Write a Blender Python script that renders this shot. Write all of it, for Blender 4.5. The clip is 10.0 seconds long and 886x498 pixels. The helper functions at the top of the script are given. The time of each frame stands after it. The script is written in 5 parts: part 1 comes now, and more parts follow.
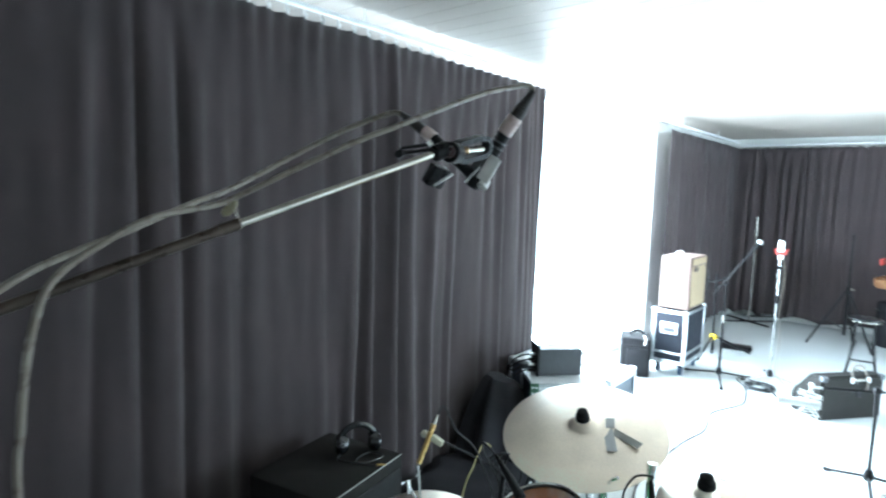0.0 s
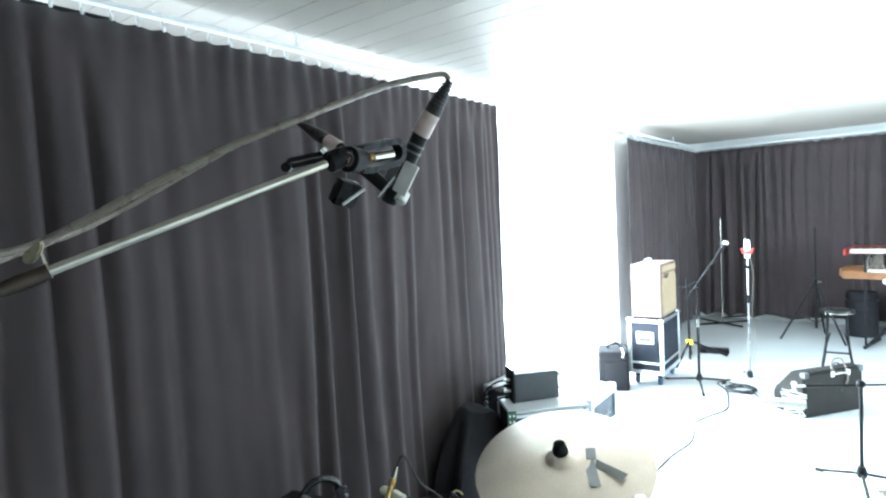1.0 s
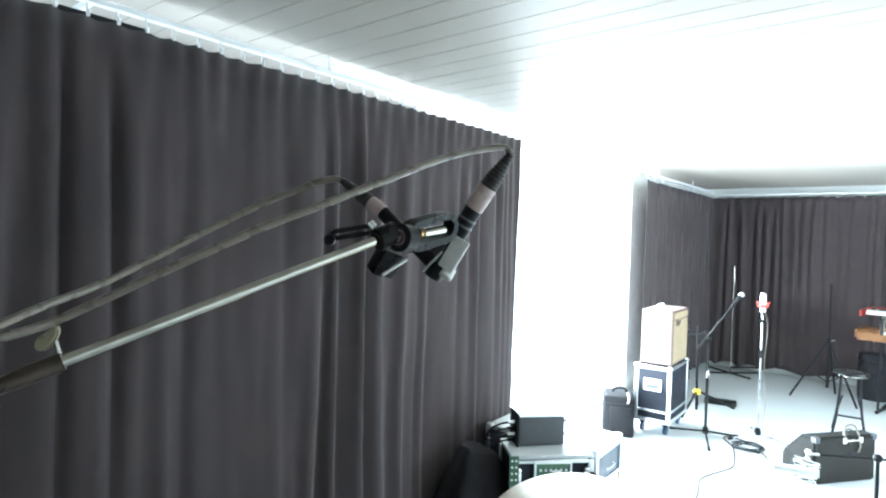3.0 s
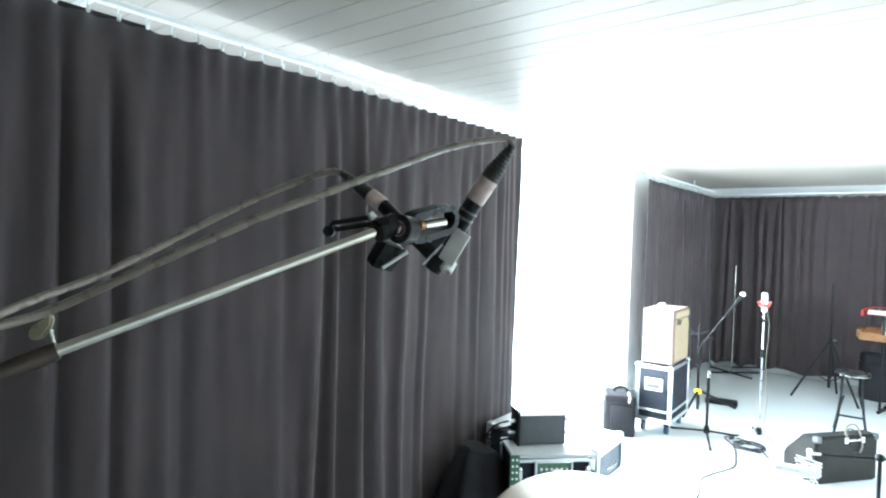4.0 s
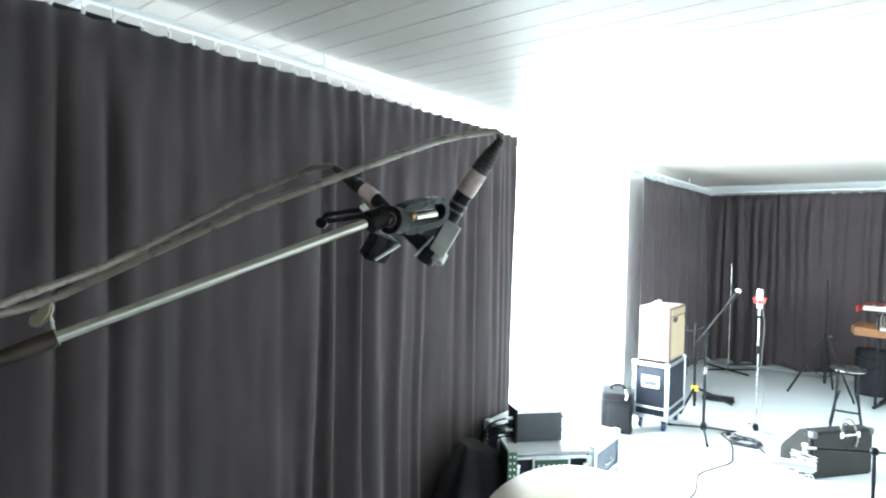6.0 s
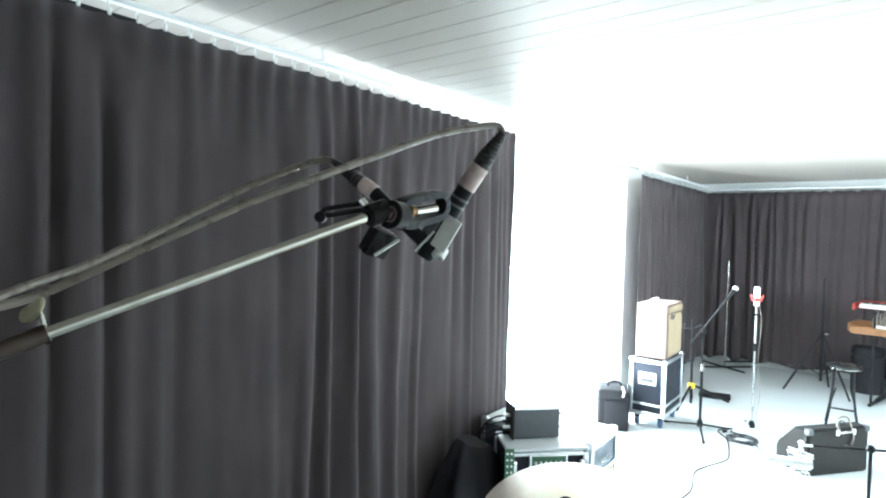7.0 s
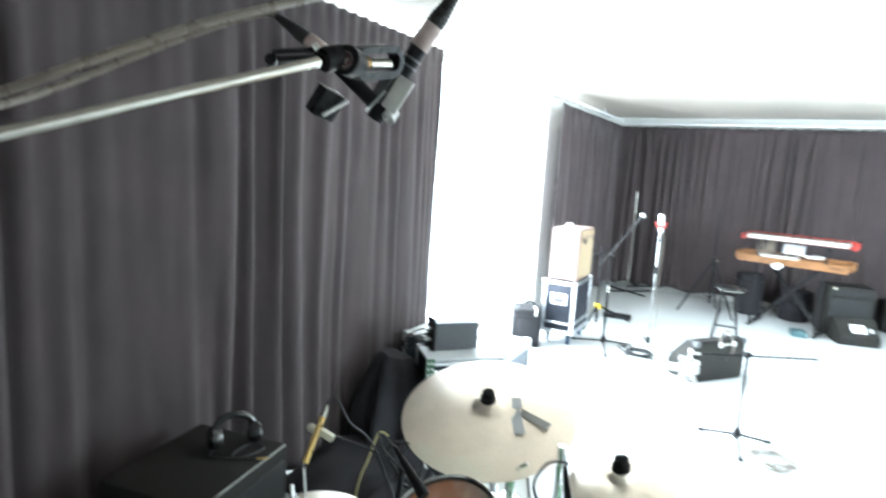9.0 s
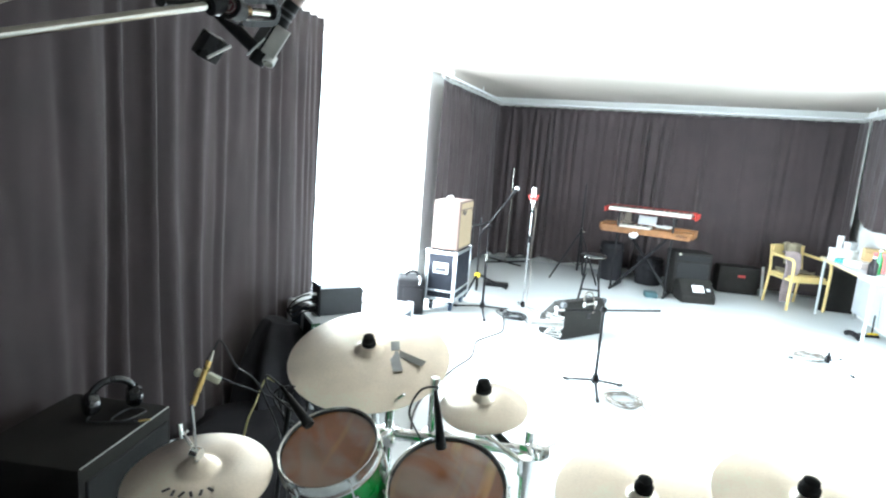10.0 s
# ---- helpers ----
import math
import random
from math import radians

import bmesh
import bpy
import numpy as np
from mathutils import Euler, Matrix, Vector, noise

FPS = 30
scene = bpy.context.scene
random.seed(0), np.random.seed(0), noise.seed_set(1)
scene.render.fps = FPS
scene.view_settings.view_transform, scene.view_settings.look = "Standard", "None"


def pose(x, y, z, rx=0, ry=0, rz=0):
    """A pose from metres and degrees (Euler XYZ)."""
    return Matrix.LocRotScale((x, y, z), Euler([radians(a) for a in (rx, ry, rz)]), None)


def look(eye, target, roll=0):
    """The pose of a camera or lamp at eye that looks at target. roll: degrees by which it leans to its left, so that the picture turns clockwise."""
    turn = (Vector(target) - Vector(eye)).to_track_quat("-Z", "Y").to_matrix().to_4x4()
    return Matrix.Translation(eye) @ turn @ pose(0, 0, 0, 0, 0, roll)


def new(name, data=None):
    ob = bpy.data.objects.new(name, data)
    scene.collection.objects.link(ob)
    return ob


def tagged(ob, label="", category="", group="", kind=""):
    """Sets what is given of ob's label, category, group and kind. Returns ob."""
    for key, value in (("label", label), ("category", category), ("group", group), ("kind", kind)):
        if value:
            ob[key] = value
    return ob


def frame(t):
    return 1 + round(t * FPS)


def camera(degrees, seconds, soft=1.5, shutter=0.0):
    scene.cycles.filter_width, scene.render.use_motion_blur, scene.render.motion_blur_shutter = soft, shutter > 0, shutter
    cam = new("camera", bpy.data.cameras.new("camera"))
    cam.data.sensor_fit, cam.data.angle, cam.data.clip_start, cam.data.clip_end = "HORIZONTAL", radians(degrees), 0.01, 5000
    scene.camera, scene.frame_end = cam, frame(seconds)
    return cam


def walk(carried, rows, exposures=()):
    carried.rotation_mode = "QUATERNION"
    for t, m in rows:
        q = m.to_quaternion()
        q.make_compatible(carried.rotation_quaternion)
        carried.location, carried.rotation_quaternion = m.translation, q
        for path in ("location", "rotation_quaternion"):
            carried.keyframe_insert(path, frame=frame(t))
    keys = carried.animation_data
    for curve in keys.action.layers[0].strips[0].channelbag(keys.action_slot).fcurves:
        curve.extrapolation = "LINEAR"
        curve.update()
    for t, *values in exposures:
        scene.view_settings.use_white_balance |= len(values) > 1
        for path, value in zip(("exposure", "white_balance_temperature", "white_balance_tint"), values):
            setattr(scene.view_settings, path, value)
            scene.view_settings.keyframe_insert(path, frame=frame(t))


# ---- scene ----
cam = camera(75.00, 10.0, soft=2.1, shutter=0.4)
PATH = [
    (0, (0.294, -0.179, 1.794), (-1.010, 1.323, 1.588), 1.85),
    (0.5, (0.253, -0.087, 1.781), (-0.895, 1.541, 1.595), -1.88),
    (1, (0.241, 0.004, 1.775), (-0.993, 1.574, 1.663), -2.98),
    (1.5, (0.189, 0.020, 1.826), (-1.078, 1.565, 1.735), 0.84),
    (2, (0.187, 0.004, 1.851), (-1.086, 1.544, 1.785), 0.35),
    (2.5, (0.167, 0.017, 1.856), (-1.083, 1.578, 1.810), 1.63),
    (4, (0.154, 0.031, 1.844), (-1.102, 1.588, 1.798), 1.81),
    (4.5, (0.153, 0.039, 1.843), (-1.093, 1.603, 1.800), 1.73),
    (5, (0.160, 0.032, 1.841), (-1.086, 1.596, 1.794), 1.66),
    (5.5, (0.174, 0.022, 1.836), (-1.078, 1.582, 1.796), 1.24),
    (7, (0.159, 0.031, 1.831), (-1.081, 1.599, 1.776), 1.56),
    (7.5, (0.161, 0.032, 1.830), (-1.087, 1.594, 1.770), 1.75),
    (8, (0.157, 0.049, 1.826), (-1.059, 1.635, 1.749), 2.44),
    (8.5, (0.177, 0.044, 1.786), (-0.999, 1.655, 1.646), 2.24),
    (9, (0.137, -0.001, 1.744), (-0.852, 1.715, 1.463), 3.50),
    (9.5, (0.153, -0.089, 1.705), (-0.480, 1.769, 1.319), 4.69),
    (10, (0.237, -0.136, 1.689), (-0.391, 1.735, 1.364), 4.42),
]
EXPOSURES = [(0, 0.41, 5450, 2), (0.5, 0.65, 5500, 2), (1, 0.55, 5600, 2), (2.5, 0.53, 5650, 2), (5, 0.51, 5750, 2), (7, 0.51, 5800, 2), (8.5, 0.55, 5850, 2), (9, 0.76, 5900, 5), (9.5, 0.74, 5950, 6), (10, 0.37, 5950, 6)]
walk(cam, [(t, look(eye, target, roll)) for t, eye, target, roll in PATH], EXPOSURES)

# ---- light ----
world = bpy.data.worlds.new("sky")
scene.world = world
world.use_nodes = True
wn = world.node_tree
sky = wn.nodes.new("ShaderNodeTexSky")
sky.sky_type, sky.sun_disc = "NISHITA", False
sky.sun_elevation, sky.sun_rotation = radians(50), radians(-70)
wn.links.new(sky.outputs[0], wn.nodes["Background"].inputs[0])
wn.nodes["Background"].inputs[1].default_value = 0.15


def window_lamp(name, y0, y1, z0, z1, watts, x, tilt=0.0, spread=180.0, colour=(0.85, 0.955, 1.0)):
    """Daylight standing in a window's opening, shining into the room."""
    lamp = bpy.data.lights.new(name, "AREA")
    lamp.shape, lamp.size, lamp.size_y = "RECTANGLE", y1 - y0, z1 - z0
    lamp.energy, lamp.color, lamp.spread = watts, colour, radians(spread)
    ob = new(name, lamp)
    ob.matrix_world = pose(x, (y0 + y1) / 2, (z0 + z1) / 2) @ look((0, 0, 0), (1, 0, tilt))
    return ob


window_lamp("daylight_main", 3.0, 6.88, 0.06, 2.66, 480, -2.64, -0.45, 125.0)
window_lamp("daylight_sky", 3.0, 6.88, 0.06, 2.66, 236, -2.60)
window_lamp("daylight_behind_curtain", -2.6, 2.9, 0.9, 2.66, 60, -2.60)
side = window_lamp("daylight_side", 4.6, 6.8, 0.9, 2.3, 200, 3.24)
side.matrix_world = pose(3.24, 5.7, 1.6) @ look((0, 0, 0), (-1, 0.5, -0.15))
# the sunlit yard throws light up through the window on to the ceiling
glare = window_lamp("daylight_yard", 4.55, 4.83, 0.12, 0.40, 130, -2.70, 0.0, 170.0, (0.95, 0.98, 1.0))
glare.matrix_world = pose(-2.70, 4.69, 0.26) @ look((0, 0, 0), (0.75, 0, 1))
sunl = bpy.data.lights.new("sun", "SUN")
sunl.energy, sunl.angle, sunl.color = 3.0, radians(0.6), (1.0, 0.95, 0.88)
new("sun", sunl).matrix_world = look((0, 0, 0), (0.75, -0.35, -0.75))


# ---- materials ----
def mat(name, colour, rough=0.6, metal=0.0, vary=0.12, scale=8.0, fine=90.0, bump=0.08, coat=0.0, trans=0.0, ior=1.45, rnd=0.0, stain=0.0):
    m = bpy.data.materials.new(name)
    m.use_nodes = True
    nt = m.node_tree
    b = nt.nodes["Principled BSDF"]
    b.inputs["Roughness"].default_value, b.inputs["Metallic"].default_value = rough, metal
    b.inputs["Coat Weight"].default_value, b.inputs["Transmission Weight"].default_value, b.inputs["IOR"].default_value = coat, trans, ior
    co = nt.nodes.new("ShaderNodeTexCoord")
    n1, n2 = nt.nodes.new("ShaderNodeTexNoise"), nt.nodes.new("ShaderNodeTexNoise")
    n1.inputs["Scale"].default_value, n2.inputs["Scale"].default_value = scale, fine
    n1.inputs["Detail"].default_value, n2.inputs["Detail"].default_value = 4, 2
    for n in (n1, n2):
        nt.links.new(co.outputs["Object"], n.inputs["Vector"])
    mix = nt.nodes.new("ShaderNodeMath")
    mix.operation = "MULTIPLY_ADD"
    mix.inputs[1].default_value = 0.35
    nt.links.new(n2.outputs[0], mix.inputs[0])
    nt.links.new(n1.outputs[0], mix.inputs[2])
    ramp = nt.nodes.new("ShaderNodeMapRange")
    ramp.inputs[1].default_value, ramp.inputs[2].default_value = 0.4, 0.95
    ramp.inputs[3].default_value, ramp.inputs[4].default_value = 1 - vary - stain, 1 + vary
    nt.links.new(mix.outputs[0], ramp.inputs[0])
    scalev = nt.nodes.new("ShaderNodeVectorMath")
    scalev.operation = "SCALE"
    scalev.inputs[0].default_value = colour
    last = ramp.outputs[0]
    if rnd:
        oi = nt.nodes.new("ShaderNodeObjectInfo")
        mr = nt.nodes.new("ShaderNodeMapRange")
        mr.inputs[3].default_value, mr.inputs[4].default_value = 1 - rnd, 1 + rnd
        mu = nt.nodes.new("ShaderNodeMath")
        mu.operation = "MULTIPLY"
        nt.links.new(oi.outputs["Random"], mr.inputs[0])
        nt.links.new(mr.outputs[0], mu.inputs[0])
        nt.links.new(last, mu.inputs[1])
        last = mu.outputs[0]
    nt.links.new(last, scalev.inputs["Scale"])
    nt.links.new(scalev.outputs[0], b.inputs["Base Color"])
    rr = nt.nodes.new("ShaderNodeMapRange")
    rr.inputs[1].default_value, rr.inputs[2].default_value = 0.3, 0.7
    rr.inputs[3].default_value, rr.inputs[4].default_value = max(0.02, rough - 0.08), min(1, rough + 0.08)
    nt.links.new(n1.outputs[0], rr.inputs[0])
    nt.links.new(rr.outputs[0], b.inputs["Roughness"])
    if bump:
        bp = nt.nodes.new("ShaderNodeBump")
        bp.inputs["Strength"].default_value, bp.inputs["Distance"].default_value = bump, 0.004
        nt.links.new(n2.outputs[0], bp.inputs["Height"])
        nt.links.new(bp.outputs[0], b.inputs["Normal"])
    return m


def principled(m):
    return m.node_tree.nodes["Principled BSDF"]


M_CURTAIN = mat("black_molton", (0.0455, 0.0335, 0.0345), 0.95, vary=0.2, scale=3, fine=400, bump=0.25, stain=0.1)
principled(M_CURTAIN).inputs["Sheen Weight"].default_value = 0.12
M_FLOOR = mat("grey_vinyl", (0.55, 0.57, 0.57), 0.42, vary=0.05, scale=1.3, fine=60, bump=0.03, stain=0.04)
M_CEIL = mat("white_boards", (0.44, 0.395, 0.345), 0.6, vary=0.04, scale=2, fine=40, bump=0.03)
M_WALL = mat("white_plaster", (0.78, 0.78, 0.75), 0.8, vary=0.04, scale=2, fine=120, bump=0.1)
M_FRAME = mat("white_frame_paint", (0.8, 0.8, 0.8), 0.45, vary=0.03)
M_GLASS = mat("pane_glass", (1, 1, 1), 0.08, vary=0, bump=0, trans=1.0)
M_OUT = mat("paved_yard", (0.4, 0.39, 0.36), 0.9, vary=0.2, scale=0.6, fine=20)
M_CHROME = mat("chrome", (0.75, 0.76, 0.76), 0.2, 1.0, vary=0.08, scale=30, bump=0.02)
M_DULLCHROME = mat("worn_nickel", (0.46, 0.44, 0.40), 0.06, 1.0, vary=0.15, scale=40, bump=0.0)
M_BROWNMETAL = mat("worn_bronzed_steel", (0.075, 0.058, 0.048), 0.3, 0.8, vary=0.2, scale=40, bump=0.03)
M_GLOSSBLACK = mat("glossy_black_plastic", (0.02, 0.02, 0.022), 0.16, vary=0.1, scale=30, bump=0.0, coat=0.6)
M_BLACKMETAL = mat("black_powder_coat", (0.014, 0.0135, 0.0145), 0.38, vary=0.2, scale=20, bump=0.05)
M_BLACKPLASTIC = mat("black_plastic", (0.013, 0.012, 0.013), 0.3, vary=0.2, scale=30, bump=0.06)
M_RUBBER = mat("black_rubber", (0.018, 0.018, 0.018), 0.8, vary=0.2, scale=30)
M_CABLE = mat("grey_cable", (0.165, 0.138, 0.112), 0.3, vary=0.05, scale=60, bump=0.05)
M_CABLEBLACK = mat("black_cable", (0.02, 0.02, 0.022), 0.5, vary=0.15, scale=60)
M_CABLEDARK = mat("brown_grey_cable", (0.055, 0.045, 0.045), 0.5, vary=0.15, scale=60)
M_CABLEWHITE = mat("pale_cable", (0.6, 0.6, 0.58), 0.5, vary=0.1, scale=60)
M_SLEEVE = mat("pinkish_tape", (0.50, 0.39, 0.36), 0.30, vary=0.12, scale=60, bump=0.1)
M_BRASSDARK = mat("dull_brass", (0.30, 0.19, 0.09), 0.4, 0.8, vary=0.2, scale=60)
M_BOOT = mat("worn_black_rubber", (0.030, 0.026, 0.025), 0.42, vary=0.2, scale=60)
M_CREAM = mat("cream_knob", (0.55, 0.53, 0.42), 0.5, vary=0.1, scale=60)
M_RED = mat("red_paint", (0.42, 0.05, 0.04), 0.4, vary=0.12, scale=30)
M_KNOB = mat("dull_ivory_knob", (0.24, 0.21, 0.13), 0.35, vary=0.12, scale=60)
M_CABLEYELLOW = mat("pale_yellow_cable", (0.5, 0.44, 0.2), 0.5, vary=0.1, scale=60)
M_BRASS = mat("b20_bronze", (0.95, 0.855, 0.73), 0.40, 1.0, vary=0.16, scale=5, fine=160, bump=0.06)
M_GOLD = mat("gold_body", (0.75, 0.52, 0.2), 0.3, 1.0, vary=0.12, scale=40)
M_AMPSIDE = mat("cream_vinyl", (0.13, 0.088, 0.074), 0.6, vary=0.1, scale=20, fine=300, bump=0.2)
M_TWEED = mat("wheat_grille_cloth", (0.30, 0.23, 0.145), 0.8, vary=0.15, scale=30, fine=500, bump=0.3)
M_LAMINATE = mat("dark_blue_laminate", (0.02, 0.022, 0.03), 0.6, vary=0.2, scale=12, bump=0.05)
M_ALU = mat("aluminium_edge", (0.72, 0.74, 0.76), 0.36, 1.0, vary=0.1, scale=25, bump=0.05)
M_GREYLAM = mat("pale_grey_laminate", (0.48, 0.5, 0.51), 0.45, vary=0.08, scale=10)
M_GREENPCB = mat("green_plate", (0.05, 0.115, 0.065), 0.45, vary=0.3, scale=40)
M_TOLEX = mat("black_tolex", (0.020, 0.0185, 0.017), 0.85, vary=0.25, scale=12, fine=300, bump=0.3)
M_GRILLE = mat("black_steel_grille", (0.02, 0.02, 0.02), 0.5, vary=0.25, scale=80, fine=400, bump=0.4)
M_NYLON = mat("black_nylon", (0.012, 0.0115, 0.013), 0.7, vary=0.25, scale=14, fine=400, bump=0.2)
M_BAG = mat("black_bag_cloth", (0.026, 0.025, 0.028), 0.95, vary=0.25, scale=9, fine=300, bump=0.3)
M_HEAD = mat("coated_drumhead_amber", (0.27, 0.095, 0.032), 0.06, vary=0.3, scale=5, fine=30, bump=0.0, coat=1.0, ior=1.9)


def painted_reflections(m):
    """Paints cloudy pale reflections into the amber colour of a drumhead."""
    nt = m.node_tree
    b = nt.nodes["Principled BSDF"]
    was = b.inputs["Base Color"].links[0].from_socket
    co, n = nt.nodes.new("ShaderNodeTexCoord"), nt.nodes.new("ShaderNodeTexNoise")
    n.inputs["Scale"].default_value, n.inputs["Detail"].default_value, n.inputs["Distortion"].default_value = 4.2, 3, 1.2
    mr, mx = nt.nodes.new("ShaderNodeMapRange"), nt.nodes.new("ShaderNodeMix")
    mr.inputs[1].default_value, mr.inputs[2].default_value = 0.44, 0.68
    mr.inputs[4].default_value = 0.8
    mx.data_type = "RGBA"
    mx.inputs[7].default_value = (0.40, 0.35, 0.29, 1)
    nt.links.new(co.outputs["Object"], n.inputs["Vector"])
    nt.links.new(n.outputs[0], mr.inputs[0])
    nt.links.new(mr.outputs[0], mx.inputs[0])
    nt.links.new(was, mx.inputs[6])
    # bright amber streaks painted in for the contrast of a shiny head
    mp, n2, mr2, mx2 = nt.nodes.new("ShaderNodeMapping"), nt.nodes.new("ShaderNodeTexNoise"), nt.nodes.new("ShaderNodeMapRange"), nt.nodes.new("ShaderNodeMix")
    mp.inputs["Rotation"].default_value, mp.inputs["Scale"].default_value = (0, 0, 0.9), (9.0, 1.6, 1.0)
    n2.inputs["Scale"].default_value, n2.inputs["Detail"].default_value = 1.3, 2
    mr2.inputs[1].default_value, mr2.inputs[2].default_value, mr2.inputs[4].default_value = 0.54, 0.66, 0.85
    mx2.data_type = "RGBA"
    mx2.inputs[7].default_value = (0.66, 0.34, 0.11, 1)
    nt.links.new(co.outputs["Object"], mp.inputs["Vector"])
    nt.links.new(mp.outputs[0], n2.inputs["Vector"])
    nt.links.new(n2.outputs[0], mr2.inputs[0])
    nt.links.new(mr2.outputs[0], mx2.inputs[0])
    nt.links.new(mx.outputs[2], mx2.inputs[6])
    nt.links.new(mx2.outputs[2], b.inputs["Base Color"])



def lathed(m):
    """Turning grooves that stretch the gloss across a disc."""
    nt = m.node_tree
    b = nt.nodes["Principled BSDF"]
    tg = nt.nodes.new("ShaderNodeTangent")
    tg.direction_type, tg.axis = "RADIAL", "Z"
    b.inputs["Anisotropic"].default_value = 0.75
    nt.links.new(tg.outputs[0], b.inputs["Tangent"])


painted_reflections(M_HEAD)
lathed(M_BRASS)
M_SHELL = mat("green_lacquer", (0.01, 0.24, 0.04), 0.25, vary=0.2, scale=6, coat=0.5)
M_HOOP = mat("black_hoop", (0.06, 0.055, 0.05), 0.3, vary=0.2, scale=20)
M_WOOD = mat("beech", (0.68, 0.52, 0.22), 0.45, vary=0.12, scale=7, fine=80)
M_KEYRED = mat("red_keyboard_shell", (0.42, 0.04, 0.03), 0.35, vary=0.1, scale=20)
M_KEYWOOD = mat("orange_wood_cheek", (0.21, 0.095, 0.035), 0.45, vary=0.3, scale=10)
M_KEYWHITE = mat("white_keys", (0.62, 0.59, 0.54), 0.3, vary=0.03)
M_WHITE = mat("white_plastic", (0.82, 0.82, 0.8), 0.45, vary=0.05)
M_YELLOW = mat("yellow_plastic", (0.8, 0.55, 0.03), 0.5, vary=0.1)
M_TABLE = mat("birch_table_edge", (0.68, 0.56, 0.36), 0.5, vary=0.1, scale=9)
M_CLOTH = mat("olive_jacket_cloth", (0.22, 0.19, 0.13), 0.9, vary=0.3, scale=10, fine=200, bump=0.4)
M_CLOTHMAUVE = mat("mauve_grey_cloth", (0.25, 0.2, 0.2), 0.9, vary=0.2, scale=10, fine=200, bump=0.4)
M_CARD = mat("brown_cardboard", (0.5, 0.36, 0.18), 0.8, vary=0.1, scale=9)
M_TEAL = mat("teal_plastic", (0.05, 0.28, 0.26), 0.5, vary=0.1)
M_PINK = mat("red_pack", (0.75, 0.16, 0.16), 0.5, vary=0.1)
M_BLUE = mat("blue_caster", (0.02, 0.045, 0.09), 0.45, vary=0.15)
M_BADGE = mat("dull_red_badge", (0.08, 0.02, 0.026), 0.4, vary=0.1)
M_CLIP = mat("grey_clip_plastic", (0.10, 0.10, 0.105), 0.38, vary=0.15, scale=40)
# paler copy of the clip plastic, with window light put into its colour
M_CLIPLIT = mat("lit_clip_plastic", (0.68, 0.66, 0.63), 0.3, vary=0.12, scale=40)
M_INK = mat("dark_ink", (0.06, 0.05, 0.05), 0.6, vary=0.1)
M_SILVER = mat("silver_mesh", (0.7, 0.7, 0.7), 0.4, 1.0, vary=0.15, scale=200, bump=0.3)
M_DULLTAPE = mat("dull_grey_tape", (0.3, 0.3, 0.28), 0.6, vary=0.1, scale=40)
M_BLUEGREY = mat("blue_grey_laminate", (0.06, 0.075, 0.10), 0.45, vary=0.1, scale=10)
M_BOXGREY = mat("dark_grey_steel", (0.06, 0.062, 0.068), 0.5, vary=0.12, scale=20)
M_SILVERTUBE = mat("satin_steel_tube", (0.4, 0.4, 0.4), 0.3, 1.0, vary=0.1, scale=30)
M_SEAT = mat("black_vinyl", (0.014, 0.014, 0.014), 0.3, vary=0.2, scale=14)
M_TEALDARK = mat("dark_teal_metal", (0.05, 0.1, 0.11), 0.45, vary=0.15)
M_GREENBOTTLE = mat("green_bottle", (0.03, 0.2, 0.06), 0.15, vary=0.1)

for m in (M_BLACKMETAL, M_BLACKPLASTIC, M_TOLEX, M_GRILLE, M_NYLON, M_BAG, M_RUBBER, M_SEAT, M_LAMINATE):
    principled(m).inputs["Specular IOR Level"].default_value = 0.16


# ---- mesh helpers ----
def box(bm, sx, sy, sz, m=None, bevel=0.0, seg=1):
    """A box centred in x and y that stands on z = 0 of the pose m."""
    r = bmesh.ops.create_cube(bm, size=1, matrix=(m or Matrix()) @ Matrix.Translation((0, 0, sz / 2)) @ Matrix.Diagonal((sx, sy, sz, 1)))
    if bevel:
        es = list({e for v in r["verts"] for e in v.link_edges})
        bmesh.ops.bevel(bm, geom=es, offset=bevel, segments=seg, affect="EDGES", profile=0.6)
    return bm


def rod(bm, a, b, r, seg=12, r2=None):
    a, b = Vector(a), Vector(b)
    d = b - a
    m = Matrix.Translation((a + b) / 2) @ d.to_track_quat("Z", "Y").to_matrix().to_4x4()
    bmesh.ops.create_cone(bm, cap_ends=True, segments=seg, radius1=r, radius2=r if r2 is None else r2, depth=d.length, matrix=m)
    return bm


def ball(bm, c, r, sq=(1, 1, 1), seg=14):
    bmesh.ops.create_uvsphere(bm, u_segments=seg, v_segments=max(6, seg // 2 + 1), radius=r, matrix=Matrix.Translation(c) @ Matrix.Diagonal((*sq, 1)))
    return bm


def smooth_path(pts, n=8):
    p = [Vector(q) for q in pts]
    p = [2 * p[0] - p[1]] + p + [2 * p[-1] - p[-2]]
    out = []
    for i in range(1, len(p) - 2):
        for k in range(n):
            t = k / n
            a, b, c, d = p[i - 1:i + 3]
            out.append(0.5 * (2 * b + (c - a) * t + (2 * a - 5 * b + 4 * c - d) * t * t + (3 * b - a - 3 * c + d) * t ** 3))
    return out + [p[-2]]


